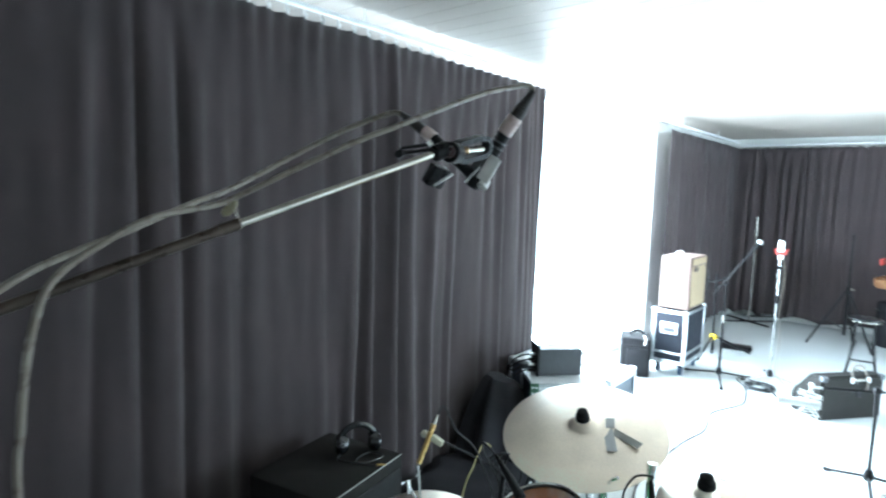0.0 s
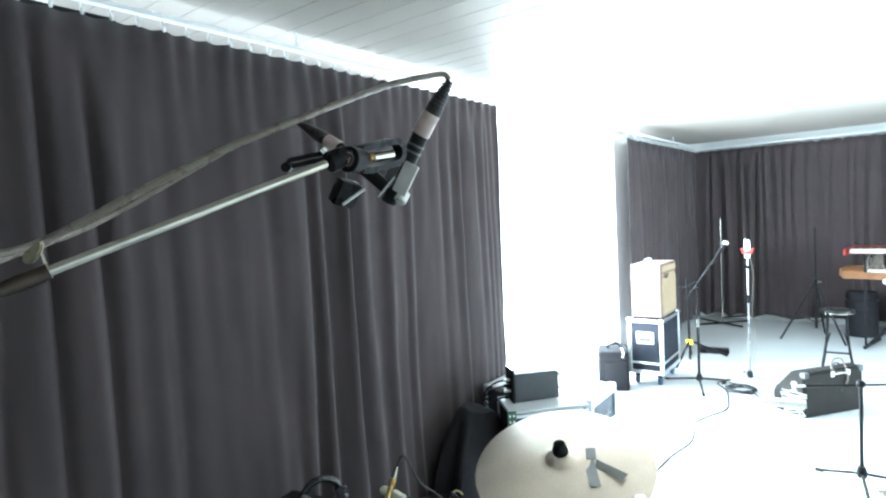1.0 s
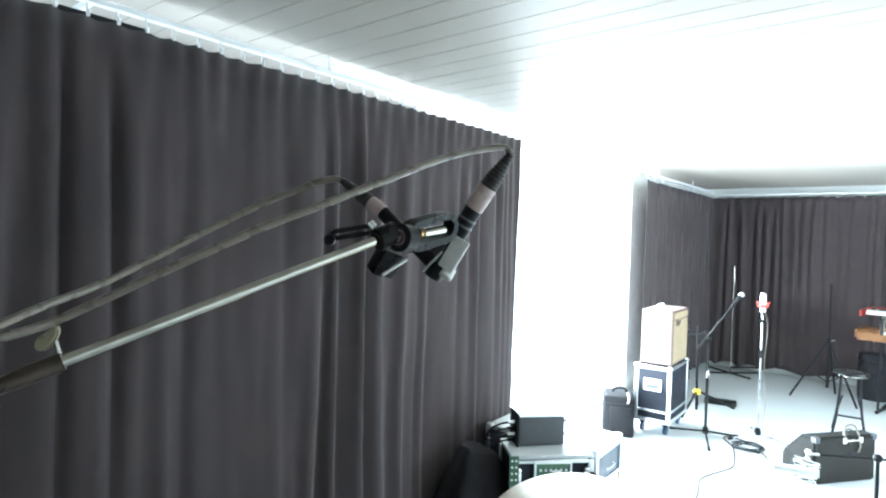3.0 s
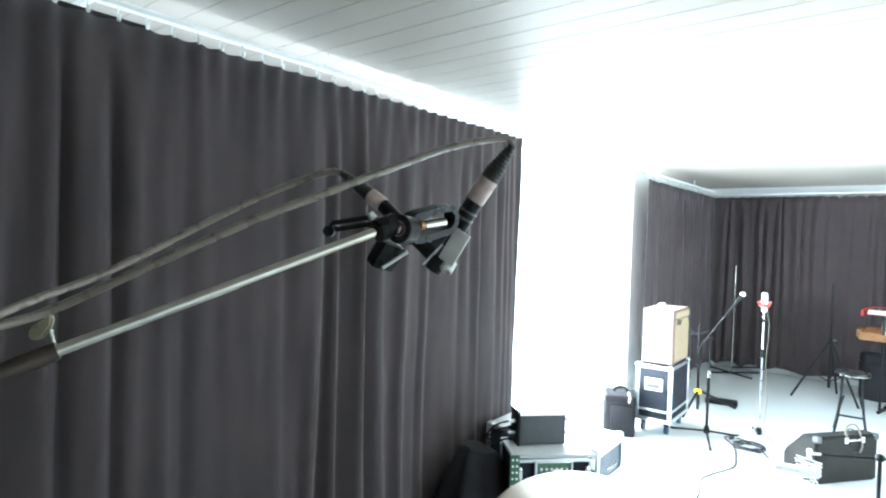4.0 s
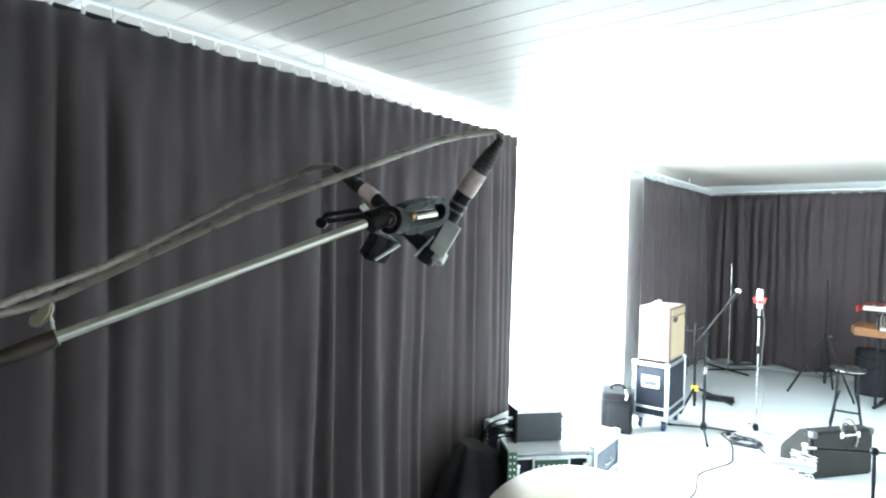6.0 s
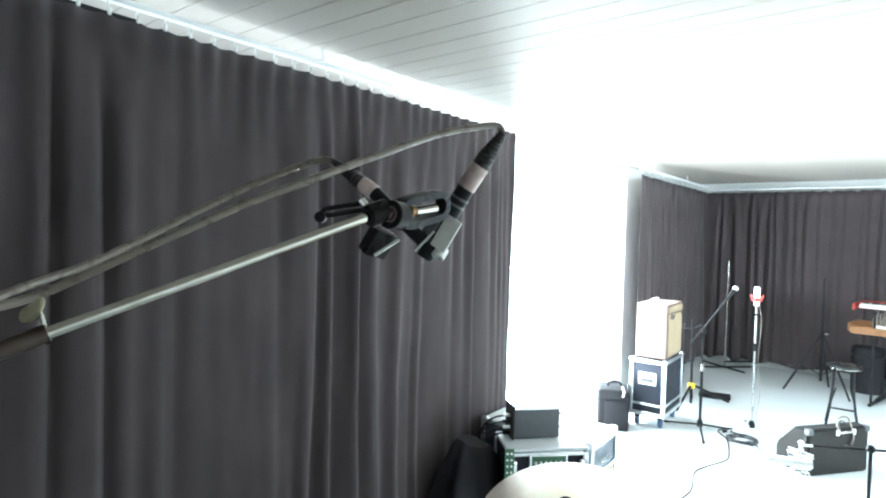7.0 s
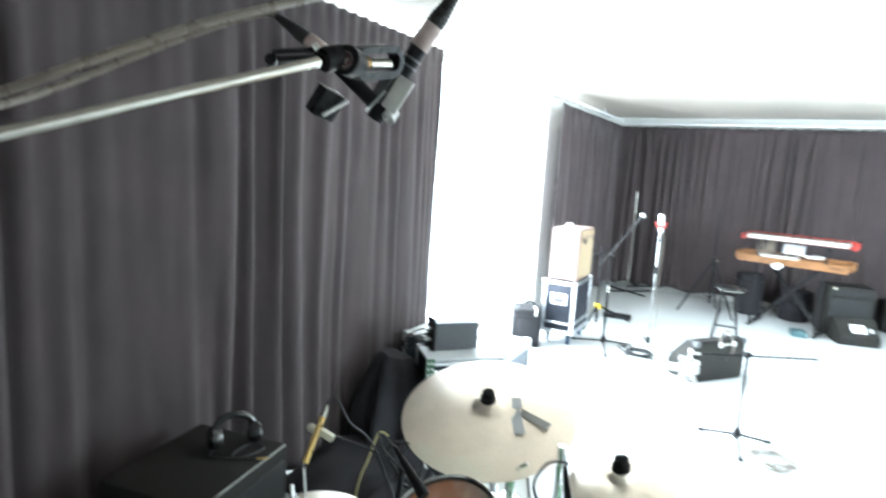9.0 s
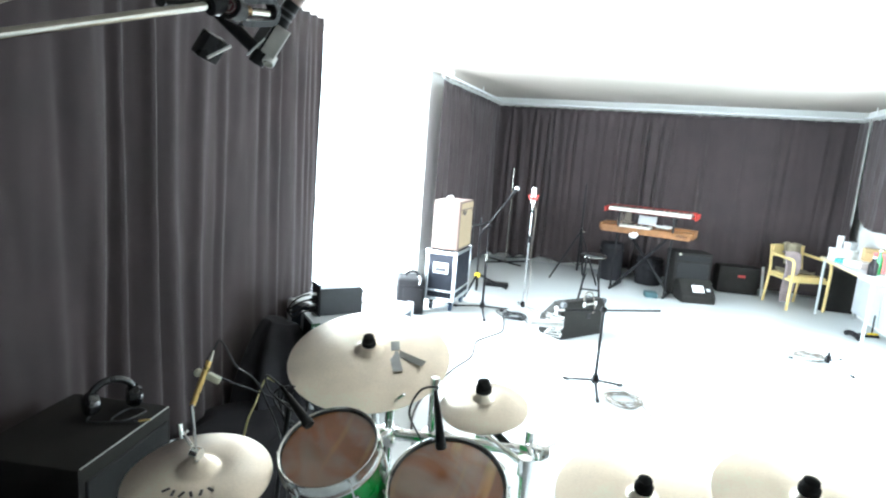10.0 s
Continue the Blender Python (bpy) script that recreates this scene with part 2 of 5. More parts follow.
def tube(bm, pts, r, seg=8, n=8):
    """A round cable or bent tube through the points."""
    path = smooth_path(pts, n)
    ring0, side = None, Vector((0.31, 0.17, 0.93))
    for i, c in enumerate(path):
        d = (path[min(i + 1, len(path) - 1)] - path[max(i - 1, 0)]).normalized()
        u = (side - d * side.dot(d)).normalized()
        side = u
        w = d.cross(u)
        ring = [bm.verts.new(c + r * (math.cos(2 * math.pi * k / seg) * u + math.sin(2 * math.pi * k / seg) * w)) for k in range(seg)]
        if ring0:
            for k in range(seg):
                bm.faces.new((ring0[k], ring0[(k + 1) % seg], ring[(k + 1) % seg], ring[k]))
        else:
            bm.faces.new(ring[::-1])
        ring0 = ring
    bm.faces.new(ring0)
    return bm


def lathe(bm, profile, seg=32, m=None):
    """Turns the (radius, height) profile round the z axis of the pose m."""
    m = m or Matrix()
    rings = []
    for r, z in profile:
        if r < 1e-5:
            rings.append([bm.verts.new(m @ Vector((0, 0, z)))])
        else:
            rings.append([bm.verts.new(m @ Vector((r * math.cos(2 * math.pi * k / seg), r * math.sin(2 * math.pi * k / seg), z))) for k in range(seg)])
    for a, b in zip(rings, rings[1:]):
        for k in range(seg):
            j = (k + 1) % seg
            f = [a[k % len(a)], a[j % len(a)], b[j % len(b)], b[k % len(b)]]
            f = [v for i, v in enumerate(f) if v not in f[:i]]
            if len(f) > 2:
                bm.faces.new(f)
    return bm


def link_mesh(name, bm, material, smooth=True):
    bmesh.ops.recalc_face_normals(bm, faces=bm.faces)
    for e in bm.edges:
        e.smooth = not (len(e.link_faces) == 2 and e.calc_face_angle(0) > radians(38))
    for f in bm.faces:
        f.smooth = smooth
    me = bpy.data.meshes.new(name)
    bm.to_mesh(me)
    bm.free()
    me.materials.append(material)
    return new(name, me)


def part(name, bm, material, parent, label=""):
    """Links a bmesh, built in its thing's own coordinates, as one mesh under a thing or part."""
    ob = link_mesh(name, bm, material)
    ob.parent = parent
    return tagged(ob, label) if label else ob


def same_part(name, ob, parent, m):
    """Another piece on the same mesh."""
    o = new(name, ob.data)
    o.parent = parent
    o.matrix_basis = m
    return o


def thing(name, label, category, m=None, group="", kind=""):
    ob = new(name)
    ob.empty_display_size = 0.05
    ob.matrix_world = m or Matrix()
    return tagged(ob, label, category, group, kind)


def single(name, bm, material, label, category, m=None, group="", kind=""):
    ob = link_mesh(name, bm, material)
    ob.matrix_world = m or Matrix()
    return tagged(ob, label, category, group, kind)


B = bmesh.new

# ---- the room ----
XL, XR, YB, YF, ZC = -2.46, 3.07, -3.0, 9.60, 2.70
RAIL_X, RAIL_Z = -2.05, 2.645
single("floor", box(B(), 6.4, 13.9, 0.1, pose(0.45, 3.4, -0.1)), M_FLOOR, "pale grey smooth vinyl floor", "floor", kind="structure")


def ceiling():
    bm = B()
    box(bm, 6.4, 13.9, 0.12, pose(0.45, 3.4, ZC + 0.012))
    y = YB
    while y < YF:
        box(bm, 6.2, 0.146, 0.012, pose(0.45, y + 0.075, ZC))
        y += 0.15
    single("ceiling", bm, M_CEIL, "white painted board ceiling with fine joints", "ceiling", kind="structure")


ceiling()


def walls():
    single("wall_north", box(B(), 5.93, 0.2, ZC, pose(0.305, YF + 0.1, 0)), M_WALL, "white plaster wall behind the black curtain", "wall", kind="structure")
    single("wall_south", box(B(), 5.93, 0.2, ZC, pose(0.305, YB - 0.1, 0)), M_WALL, "plain white plaster wall", "wall", kind="structure")
    bm = B()
    for y0, y1, z0, z1 in ((YB, 4.6, 0, ZC), (6.8, YF, 0, ZC), (4.6, 6.8, 0, 0.9), (4.6, 6.8, 2.3, ZC)):
        box(bm, 0.2, y1 - y0, z1 - z0, pose(XR + 0.1, (y0 + y1) / 2, z0))
    single("wall_east", bm, M_WALL, "white plaster wall beside the table", "wall", kind="structure")
    bm = B()
    for y0, y1, z0, z1 in ((YB, -2.6, 0, ZC), (-2.6, 2.95, 0, 0.9), (2.95, 3.05, 0, ZC), (6.90, YF, 0, ZC), (3.05, 6.90, 0, 0.05)):
        box(bm, 0.2, y1 - y0, z1 - z0, pose(XL - 0.1, (y0 + y1) / 2, z0))
    single("wall_west", bm, M_WALL, "white wall with tall window openings", "wall", kind="structure")


walls()


def window(name, y0, y1, z0, z1, n, x=XL - 0.1):
    w = thing(name, "tall white-framed window in glaring daylight", "window", pose(x, 0, 0), kind="structure")
    f = 0.05
    bm = B()
    for a, b, c, d in ((y0, y0 + f, z0, z1), (y1 - f, y1, z0, z1), (y0 + f, y1 - f, z0, z0 + f), (y0 + f, y1 - f, z1 - f, z1)):
        box(bm, 0.06, b - a, d - c, pose(0, (a + b) / 2, c), 0.004)
    part("window_frame", bm, M_FRAME, w)
    step = (y1 - y0 - 2 * f) / n
    for i in range(n):
        p = part("pane", box(B(), 0.008, step - 0.002, z1 - z0 - 2 * f, pose(0, y0 + f + (i + 0.5) * step, z0 + f)), M_GLASS, w)
        p.visible_shadow = False


window("window_1", 3.05, 6.90, 0.05, ZC, 2)
window("window_2", -2.6, 2.95, 0.9, ZC, 4)
window("window_3", 4.6, 6.8, 0.9, 2.3, 3, XR + 0.1)
single("ground", box(B(), 400, 400, 0.1, pose(0, 0, -0.35)), M_OUT, "pale paved yard outside the window", "ground", kind="structure")


# ---- curtains ----
def curtain(name, a, b, top, hem, folds, depth, seed, label, hooks=0.0, sag=0.016, hem_rise=None, gather=0.0):
    """A heavy hanging curtain from a to b (plan points), with uneven folds and a top that sags between its hooks."""
    a, b = Vector((*a, 0)), Vector((*b, 0))
    length = (b - a).length
    along, out = (b - a).normalized(), Vector((0, 0, 1)).cross((b - a).normalized())
    cols, rows = max(60, int(length * 110)), 30
    period = length / folds
    bm = B()
    grid = []
    for j in range(rows + 1):
        v = j / rows
        line = []
        for i in range(cols + 1):
            u = i / cols * length
            # wide folds wander sideways on their way down; narrow pleats fade out below the hooks
            w = u / period + gather * (1 - math.exp(-u / 0.75)) + 1.5 * noise.noise((u * 1.1, v * 0.3, seed)) + 0.55 * noise.noise((u * 3.1, v * 0.5, seed + 7)) + 0.45 * noise.noise((u * 7.5, v * 0.7, seed + 8))
            amp = 0.5 + 0.9 * noise.noise((u * 1.6, v * 0.6, seed + 3)) + 0.6 * noise.noise((u * 6.0, v * 0.4, seed + 9))
            wide = (0.5 + 0.5 * math.cos(2 * math.pi * w)) ** 0.8
            pleat = 0.5 + 0.5 * math.cos(2 * math.pi * (u / (hooks or period) + 0.5 * noise.noise((u * 2.2, seed, 1))))
            top_share = max(0.0, 1 - v * 5.0) ** 1.5
            o = depth * ((1 - top_share) * max(0.15, amp) * 1.25 * wide + top_share * 0.32 * pleat - 0.3)
            o += 0.016 * noise.noise((u * 5.5, v * 1.6, seed + 11)) + 0.005 * noise.noise((u * 14, v * 9, seed + 5))
            o += 0.035 * v * noise.noise((u * 0.8, v * 1.3, seed + 20))
            # the last edge hangs flat
            free = min(1.0, (length - u) / 0.2)
            o = o * free + depth * 0.45 * (1 - free)
            x = u + 0.08 * v * noise.noise((u * 2.0, v * 0.8, seed + 31))
            z1 = hem_rise(u / length) if hem_rise else hem
            z = top + (z1 - top) * v
            if hooks:
                h = (u % hooks) / hooks
                z -= sag * (4 * h * (1 - h)) * (0.75 + 0.6 * noise.noise((u * 3, seed, 0))) * (1 - v) ** 6
            line.append(bm.verts.new(a + along * x + out * o + Vector((0, 0, z))))
        grid.append(line)
    for j in range(rows):
        for i in range(cols):
            bm.faces.new((grid[j][i], grid[j][i + 1], grid[j + 1][i + 1], grid[j + 1][i]))
    ob = single(name, bm, M_CURTAIN, label, "curtain", group="black stage curtains")
    so = ob.modifiers.new("thick", "SOLIDIFY")
    so.thickness = 0.004
    return ob


HOOK, NEAR_Z = 0.098, 2.612
curtain("curtain", (RAIL_X, 3.63), (RAIL_X, YB + 0.15), NEAR_Z - 0.042, 0.03, 28, 0.042, 3, "black heavy stage curtain in soft folds, gathered at the window", HOOK, 0.009, gather=5.0)
curtain("curtain", (RAIL_X - 0.10, YF - 0.30), (RAIL_X - 0.10, 6.44), RAIL_Z - 0.09, 0.06, 18, 0.07, 11, "black stage curtain in narrow folds beside the window", 0.13, 0.01, hem_rise=lambda u: 0.05 + 0.05 * abs(math.sin(17 * u + 1.2 * math.sin(9 * u))))
curtain("curtain", (0.6, YF - 0.24), (RAIL_X - 0.10, YF - 0.24), RAIL_Z - 0.10, 0.07, 20, 0.07, 14, "black stage curtain in folds along the far wall", 0.14, 0.01, hem_rise=lambda u: 0.06 + 0.06 * abs(math.sin(19 * u + 1.5 * math.sin(7 * u))))
curtain("curtain", (XR - 0.04, YF - 0.22), (0.5, YF - 0.22), RAIL_Z - 0.10, 0.06, 11, 0.04, 15, "smooth black stage curtain stretched along the far wall", 0.16, 0.01)
curtain("curtain", (XR - 0.12, 9.02), (XR - 0.12, YF - 0.18), RAIL_Z - 0.11, 0.06, 3, 0.04, 17, "black stage curtain hanging on the side wall", 0.16, 0.01)
curtain("curtain", (XR - 0.12, 6.9), (XR - 0.12, 8.90), RAIL_Z - 0.11, 1.0, 6, 0.04, 19, "black stage curtain pulled up in a curve above the table", 0.16, 0.01, hem_rise=lambda u: 1.15 + 0.3 * max(0, (u - 0.7) / 0.3) ** 3)


def rail(name, a, b, step, label):
    """A white ceiling track with small curtain hooks."""
    a, b = Vector(a), Vector(b)
    length, d = (b - a).length, (b - a).normalized()
    t = thing(name, label, "curtain rail", kind="structure")
    turn = math.degrees(math.atan2(d.y, d.x))
    part("track", box(B(), length, 0.03, 0.022, pose(*((a + b) / 2), 0, 0, turn), 0.003), M_FRAME, t)
    for k in range(max(1, int(length / 1.4))):
        q = a + d * (0.4 + k * 1.4)
        part("bracket", box(B(), 0.006, 0.012, ZC - a.z - 0.022, pose(q.x, q.y, q.z + 0.022, 0, 0, turn)), M_FRAME, t)
    first = None
    for k in range(int(length / step)):
        q = a + d * ((k + 0.02) * step + 0.01)
        if first is None:
            bm = B()
            rod(bm, (0, 0, 0), (0, 0, -0.03), 0.004, 6)
            box(bm, 0.011, 0.012, 0.024, pose(0.012, 0, -0.05), 0.003)
            first = part("hook", bm, M_WHITE, t)
            first.matrix_basis = Matrix.Translation(q)
        else:
            same_part("hook", first, t, Matrix.Translation(q))


rail("curtain_rail", (RAIL_X, 3.65, NEAR_Z), (RAIL_X, YB + 0.15, NEAR_Z), HOOK, "white curtain track with small white hooks")
rail("curtain_rail", (RAIL_X - 0.05, 6.46, NEAR_Z), (RAIL_X, 3.67, NEAR_Z), 9.0, "bare white curtain track across the window head")
rail("curtain_rail", (RAIL_X - 0.10, 6.48, RAIL_Z - 0.03), (RAIL_X - 0.10, YF - 0.25, RAIL_Z - 0.03), 0.26, "white curtain track by the window")
rail("curtain_rail", (RAIL_X - 0.08, YF - 0.22, RAIL_Z - 0.07), (XR - 0.12, YF - 0.22, RAIL_Z - 0.07), 0.3, "white curtain track along the far wall")
rail("curtain_rail", (XR - 0.12, YF - 0.3, RAIL_Z - 0.07), (XR - 0.12, 6.9, RAIL_Z - 0.07), 0.3, "white curtain track on the side wall")

# ---- boom stand with the stereo microphones ----
def stadium(bm, a, b, wide, half, wall, thick):
    """A flat bar from a to b with round ends and a long slot, its width along wide."""
    a, b = Vector(a), Vector(b)
    ax = (b - a).normalized()
    w = (Vector(wide) - ax * Vector(wide).dot(ax)).normalized()
    nrm = ax.cross(w)
    rings = []
    for rad, h in ((half, -0.5), (half, 0.5), (half - wall, 0.5), (half - wall, -0.5)):
        ring = []
        for c, q0 in ((b, -90), (a, 90)):
            for k in range(9):
                q = radians(q0 + 22.5 * k)
                ring.append(bm.verts.new(c + (ax * math.cos(q) + w * math.sin(q)) * rad + nrm * thick * h))
        rings.append(ring)
    n = len(rings[0])
    for i in range(4):
        p, q = rings[i], rings[(i + 1) % 4]
        for k in range(n):
            bm.faces.new((p[k], p[(k + 1) % n], q[(k + 1) % n], q[k]))
    return bm


def turned(x, y):
    """A frame whose z runs along x and whose y lies near y."""
    z = Vector(x).normalized()
    v = (Vector(y) - z * Vector(y).dot(z)).normalized()
    return Matrix((v.cross(z), v, z)).transposed().to_4x4()


def boom_stand():
    t = thing("boom_microphone_stand", "worn nickel boom stand with two small clipped microphones and taped cables", "microphone stand")
    across, aloft, away = Vector((0.7815, 0.6233, 0.0289)), Vector((-0.0373, 0.0004, 0.9993)), Vector((-0.6228, 0.7820, -0.0236))
    tip, clamp = Vector((-0.2968, 0.4637, 1.8435)), Vector((-0.3639, 0.1937, 1.7437))
    d = (tip - clamp).normalized()
    joint = clamp - d * 0.42
    part("boom_rod", rod(B(), clamp - d * 0.02, tip + d * 0.024, 0.0052, 20), M_DULLCHROME, t)
    part("outer_tube", rod(B(), joint - d * 0.25, clamp - d * 0.022, 0.0068, 18), M_BROWNMETAL, t)
    bm = B()
    rod(bm, clamp - d * 0.026, clamp, 0.0079, 20)
    rod(bm, clamp - d * 0.034, clamp - d * 0.026, 0.0072, 20)
    part("lock_collar", bm, M_BROWNMETAL, t, "dark bronzed locking collar")
    part("collar_rim", rod(B(), clamp - d * 0.001, clamp + d * 0.001, 0.0072, 20), M_DULLCHROME, t, "bright collar rim")
    # wing screw: a thin steel shank with a flat fan-shaped ivory wing
    head = clamp + aloft * 0.017 - across * 0.005
    part("screw_shank", rod(B(), clamp - aloft * 0.004, head, 0.0016, 10), M_DULLCHROME, t)
    bm = B()
    fan = [(-0.017, -0.007), (-0.016, 0.001), (0.0005, 0.0125), (0.003, 0.010), (0.002, 0.003), (-0.005, -0.006), (-0.011, -0.009)]
    lo, hi = ([bm.verts.new(head + across * x + aloft * y + away * z) for x, y in fan] for z in (-0.0028, 0.0028))
    bm.faces.new(lo)
    bm.faces.new(hi[::-1])
    for k in range(len(fan)):
        j = (k + 1) % len(fan)
        bm.faces.new((lo[k], lo[j], hi[j], hi[k]))
    bmesh.ops.recalc_face_normals(bm, faces=bm.faces)
    bmesh.ops.bevel(bm, geom=list(bm.edges), offset=0.0016, segments=3, affect="EDGES")
    part("wing_screw", bm, M_KNOB, t, "ivory plastic wing screw")
    base = Vector((joint.x, joint.y, 0))
    part("pole", rod(B(), base + Vector((0, 0, 0.12)), joint, 0.0125, 16), M_DULLCHROME, t)
    part("swivel", rod(B(), joint - Vector((0.03, 0, 0)), joint + Vector((0.03, 0, 0)), 0.022, 16), M_BLACKPLASTIC, t)
    for k in range(3):
        q = radians(40 + 120 * k)
        part("leg", rod(B(), base + Vector((0, 0, 0.16)), base + Vector((0.33 * math.cos(q), 0.33 * math.sin(q), 0.009)), 0.009, 10), M_DULLCHROME, t)
    # tee joint: sleeve round the rod's end and a short drum with a round badge
    hub = Vector((-0.2800, 0.5000, 1.8492))
    face = (-across * 0.46 + aloft * 0.06 - away * 0.88).normalized()
    part("sleeve_joint", lathe(B(), [(0, 0.013), (0.0118, 0.013), (0.0128, 0.0138), (0.0132, 0.016), (0.0132, 0.038), (0, 0.038)], 32, Matrix.Translation(tip - d * 0.004) @ turned(d, aloft)), M_BLACKPLASTIC, t, "black plastic sleeve round the rod end")
    h = part("hub", lathe(B(), [(0, -0.010), (0.0152, -0.010), (0.0160, -0.009), (0.0160, 0.0112), (0.0150, 0.0122), (0.0112, 0.0125), (0.0106, 0.0112), (0, 0.0112)], 40, Matrix.Translation(hub) @ turned(face, aloft)), M_BLACKPLASTIC, t, "black drum with rounded rim")
    part("web", box(B(), 0.020, 0.020, 0.024, Matrix.Translation(tip + d * 0.026) @ turned(hub - face * 0.004 - tip - d * 0.022, aloft), 0.003, 2), M_BLACKPLASTIC, t)
    part("badge", rod(B(), hub + face * 0.0105, hub + face * 0.0122, 0.0096, 28), M_BADGE, h, "small dull red round badge")
    bm = B()
    m = Matrix.Translation(hub + face * 0.0124) @ turned(face, aloft)
    lathe(bm, [(0.0074, 0), (0.0086, 0.0004), (0.0086, -0.0004), (0.0074, -0.0004), (0.0074, 0)], 28, m)
    for x, y, w, q in ((-0.0022, 0.002, 0.007, 60), (0.002, -0.0015, 0.008, 60), (0.0, 0.0, 0.005, -20)):
        box(bm, w, 0.0013, 0.0006, m @ pose(x, y, 0, 0, 0, q))
    part("badge_mark", bm, M_DULLTAPE, h)
    # slotted bars on both sides of the drum
    part("slotted_bar", stadium(B(), (-0.2890, 0.5290, 1.8531), (-0.2853, 0.5758, 1.8643), aloft + across * 0.25, 0.0185, 0.0080, 0.018), M_BLACKPLASTIC, t, "black slotted stereo bar")
    part("slotted_bar", stadium(B(), (-0.3242, 0.4935, 1.8587), (-0.3485, 0.4586, 1.8507), aloft, 0.0066, 0.0054, 0.009), M_BLACKMETAL, t)
    part("clip_screw", rod(B(), (-0.2865, 0.5400, 1.8555), (-0.2822, 0.5720, 1.8608), 0.0058, 16), M_DULLCHROME, t, "grey threaded clip screw")
    part("brass_insert", rod(B(), (-0.2865, 0.5311, 1.8551), (-0.2856, 0.5369, 1.8560), 0.0062, 14), M_BRASSDARK, t, "dull brass insert")
    part("bar_screw", rod(B(), Vector((-0.3488, 0.4519, 1.8450)) - away * 0.006, Vector((-0.3488, 0.4519, 1.8450)) + away * 0.006, 0.0062, 16), M_BLACKMETAL, t)
    part("bar_screw", rod(B(), (-0.3176, 0.4898, 1.8598), (-0.3219, 0.4866, 1.8661), 0.0048, 12), M_CHROME, t)

    def microphone(top, s0, s1, end, r, rings):
        top, s0, s1, end = (Vector(v) for v in (top, s0, s1, end))
        m = part("microphone", rod(B(), s1, end, r * 0.95, 24), M_BLACKMETAL, t, "black pencil microphone")
        ln = (s0 - top).length
        prof = [(0.0, 0.0)]
        for k in range(10):
            q = r * (0.46 + 0.52 * min(1.0, (k / 7) ** 0.9))
            prof += [(q, ln * k / 10), (q + 0.0005, ln * (k + 0.6) / 10), (q - 0.0006, ln * (k + 0.68) / 10), (q - 0.0006, ln * (k + 0.95) / 10)]
        prof.append((0.0, ln))
        part("cable_boot", lathe(B(), prof, 22, Matrix.Translation(top) @ turned(s0 - top, aloft)), M_BOOT, m, "ribbed black rubber boot")
        part("sleeve", lathe(B(), [(0, -0.001), (r * 0.98, -0.001), (r * 1.04, 0.001), (r * 1.04, (s1 - s0).length - 0.001), (r * 0.98, (s1 - s0).length), (0, (s1 - s0).length)], 28, Matrix.Translation(s0) @ turned(s1 - s0, aloft)), M_SLEEVE, m, "pinkish tape sleeve on the plug")
        along = (end - s1).normalized()
        for q in rings:
            part("ring", rod(B(), s1 + along * q, s1 + along * (q + 0.003), r * 1.03, 24), M_CLIP, m)
        return m, along

    right, along = microphone((-0.2330, 0.6408, 1.9578), (-0.2597, 0.6310, 1.9159), (-0.2768, 0.6255, 1.8895), (-0.3265, 0.6070, 1.7990), 0.0120, (0.014, 0.024))
    # right clip: two thin prongs meeting at a fold, open below, with a round eye
    mid = Vector((-0.2974, 0.6071, 1.8247))
    out = (-away * 0.86 - across * 0.35 + aloft * 0.2).normalized()
    rot = turned(-along, out)
    # the front prong is coloured pale to look lit by the window
    part("clip", box(B(), 0.031, 0.0035, 0.045, Matrix.Translation(mid + along * 0.014 - across * 0.003) @ rot, 0.0012, 2), M_CLIPLIT, right, "grey plastic microphone clip with window light in its colour")
    rot2 = turned(-along, (-across * 0.75 - away * 0.2 - aloft * 0.6))
    part("clip_wing", box(B(), 0.020, 0.003, 0.050, Matrix.Translation(Vector((-0.3225, 0.6000, 1.8237))) @ rot2, 0.001), M_CLIP, right)
    part("clip_edge", rod(B(), (-0.3244, 0.5852, 1.8071), (-0.3030, 0.5965, 1.8330), 0.0014, 8), M_SILVER, right)
    part("clip_eye", lathe(B(), [(0.0062, -0.008), (0.0088, -0.0075), (0.0092, 0.0), (0.0088, 0.0075), (0.0062, 0.008), (0.0062, -0.008)], 24, Matrix.Translation(Vector((-0.3058, 0.6127, 1.8054))) @ turned(along * 0.8 - away * 0.5, aloft)), M_CLIPLIT, right, "round clip eye in the lit clip colour")
    left, along = microphone((-0.4600, 0.5639, 1.9260), (-0.4132, 0.5764, 1.8946), (-0.3950, 0.5810, 1.8822), (-0.3223, 0.6000, 1.8194), 0.0102, ())
    c = Vector((-0.3768, 0.5826, 1.8330))
    wide = (Vector((-0.3611, 0.5947, 1.8208)) - Vector((-0.3789, 0.5671, 1.7995))).normalized()
    rot = turned(-aloft * 0.75 - across * 0.45 + away * 0.2, wide)
    jaw = part("clip_jaw", box(B(), 0.022, 0.036, 0.038, Matrix.Translation(c) @ rot, 0.004, 2), M_BLACKPLASTIC, t, "black clip jaw")
    # pale rod paints the light on the black jaw's lower edge
    part("jaw_edge", rod(B(), (-0.3789, 0.5671, 1.7995), (-0.3611, 0.5947, 1.8208), 0.0022, 8), M_CLIPLIT, jaw, "lit jaw edge drawn as a pale rod")
    return t


boom_stand()


def boom_cable(name, pts, r, material, label):
    return single(name, tube(B(), pts, r, 14, 10), material, label, "cable")


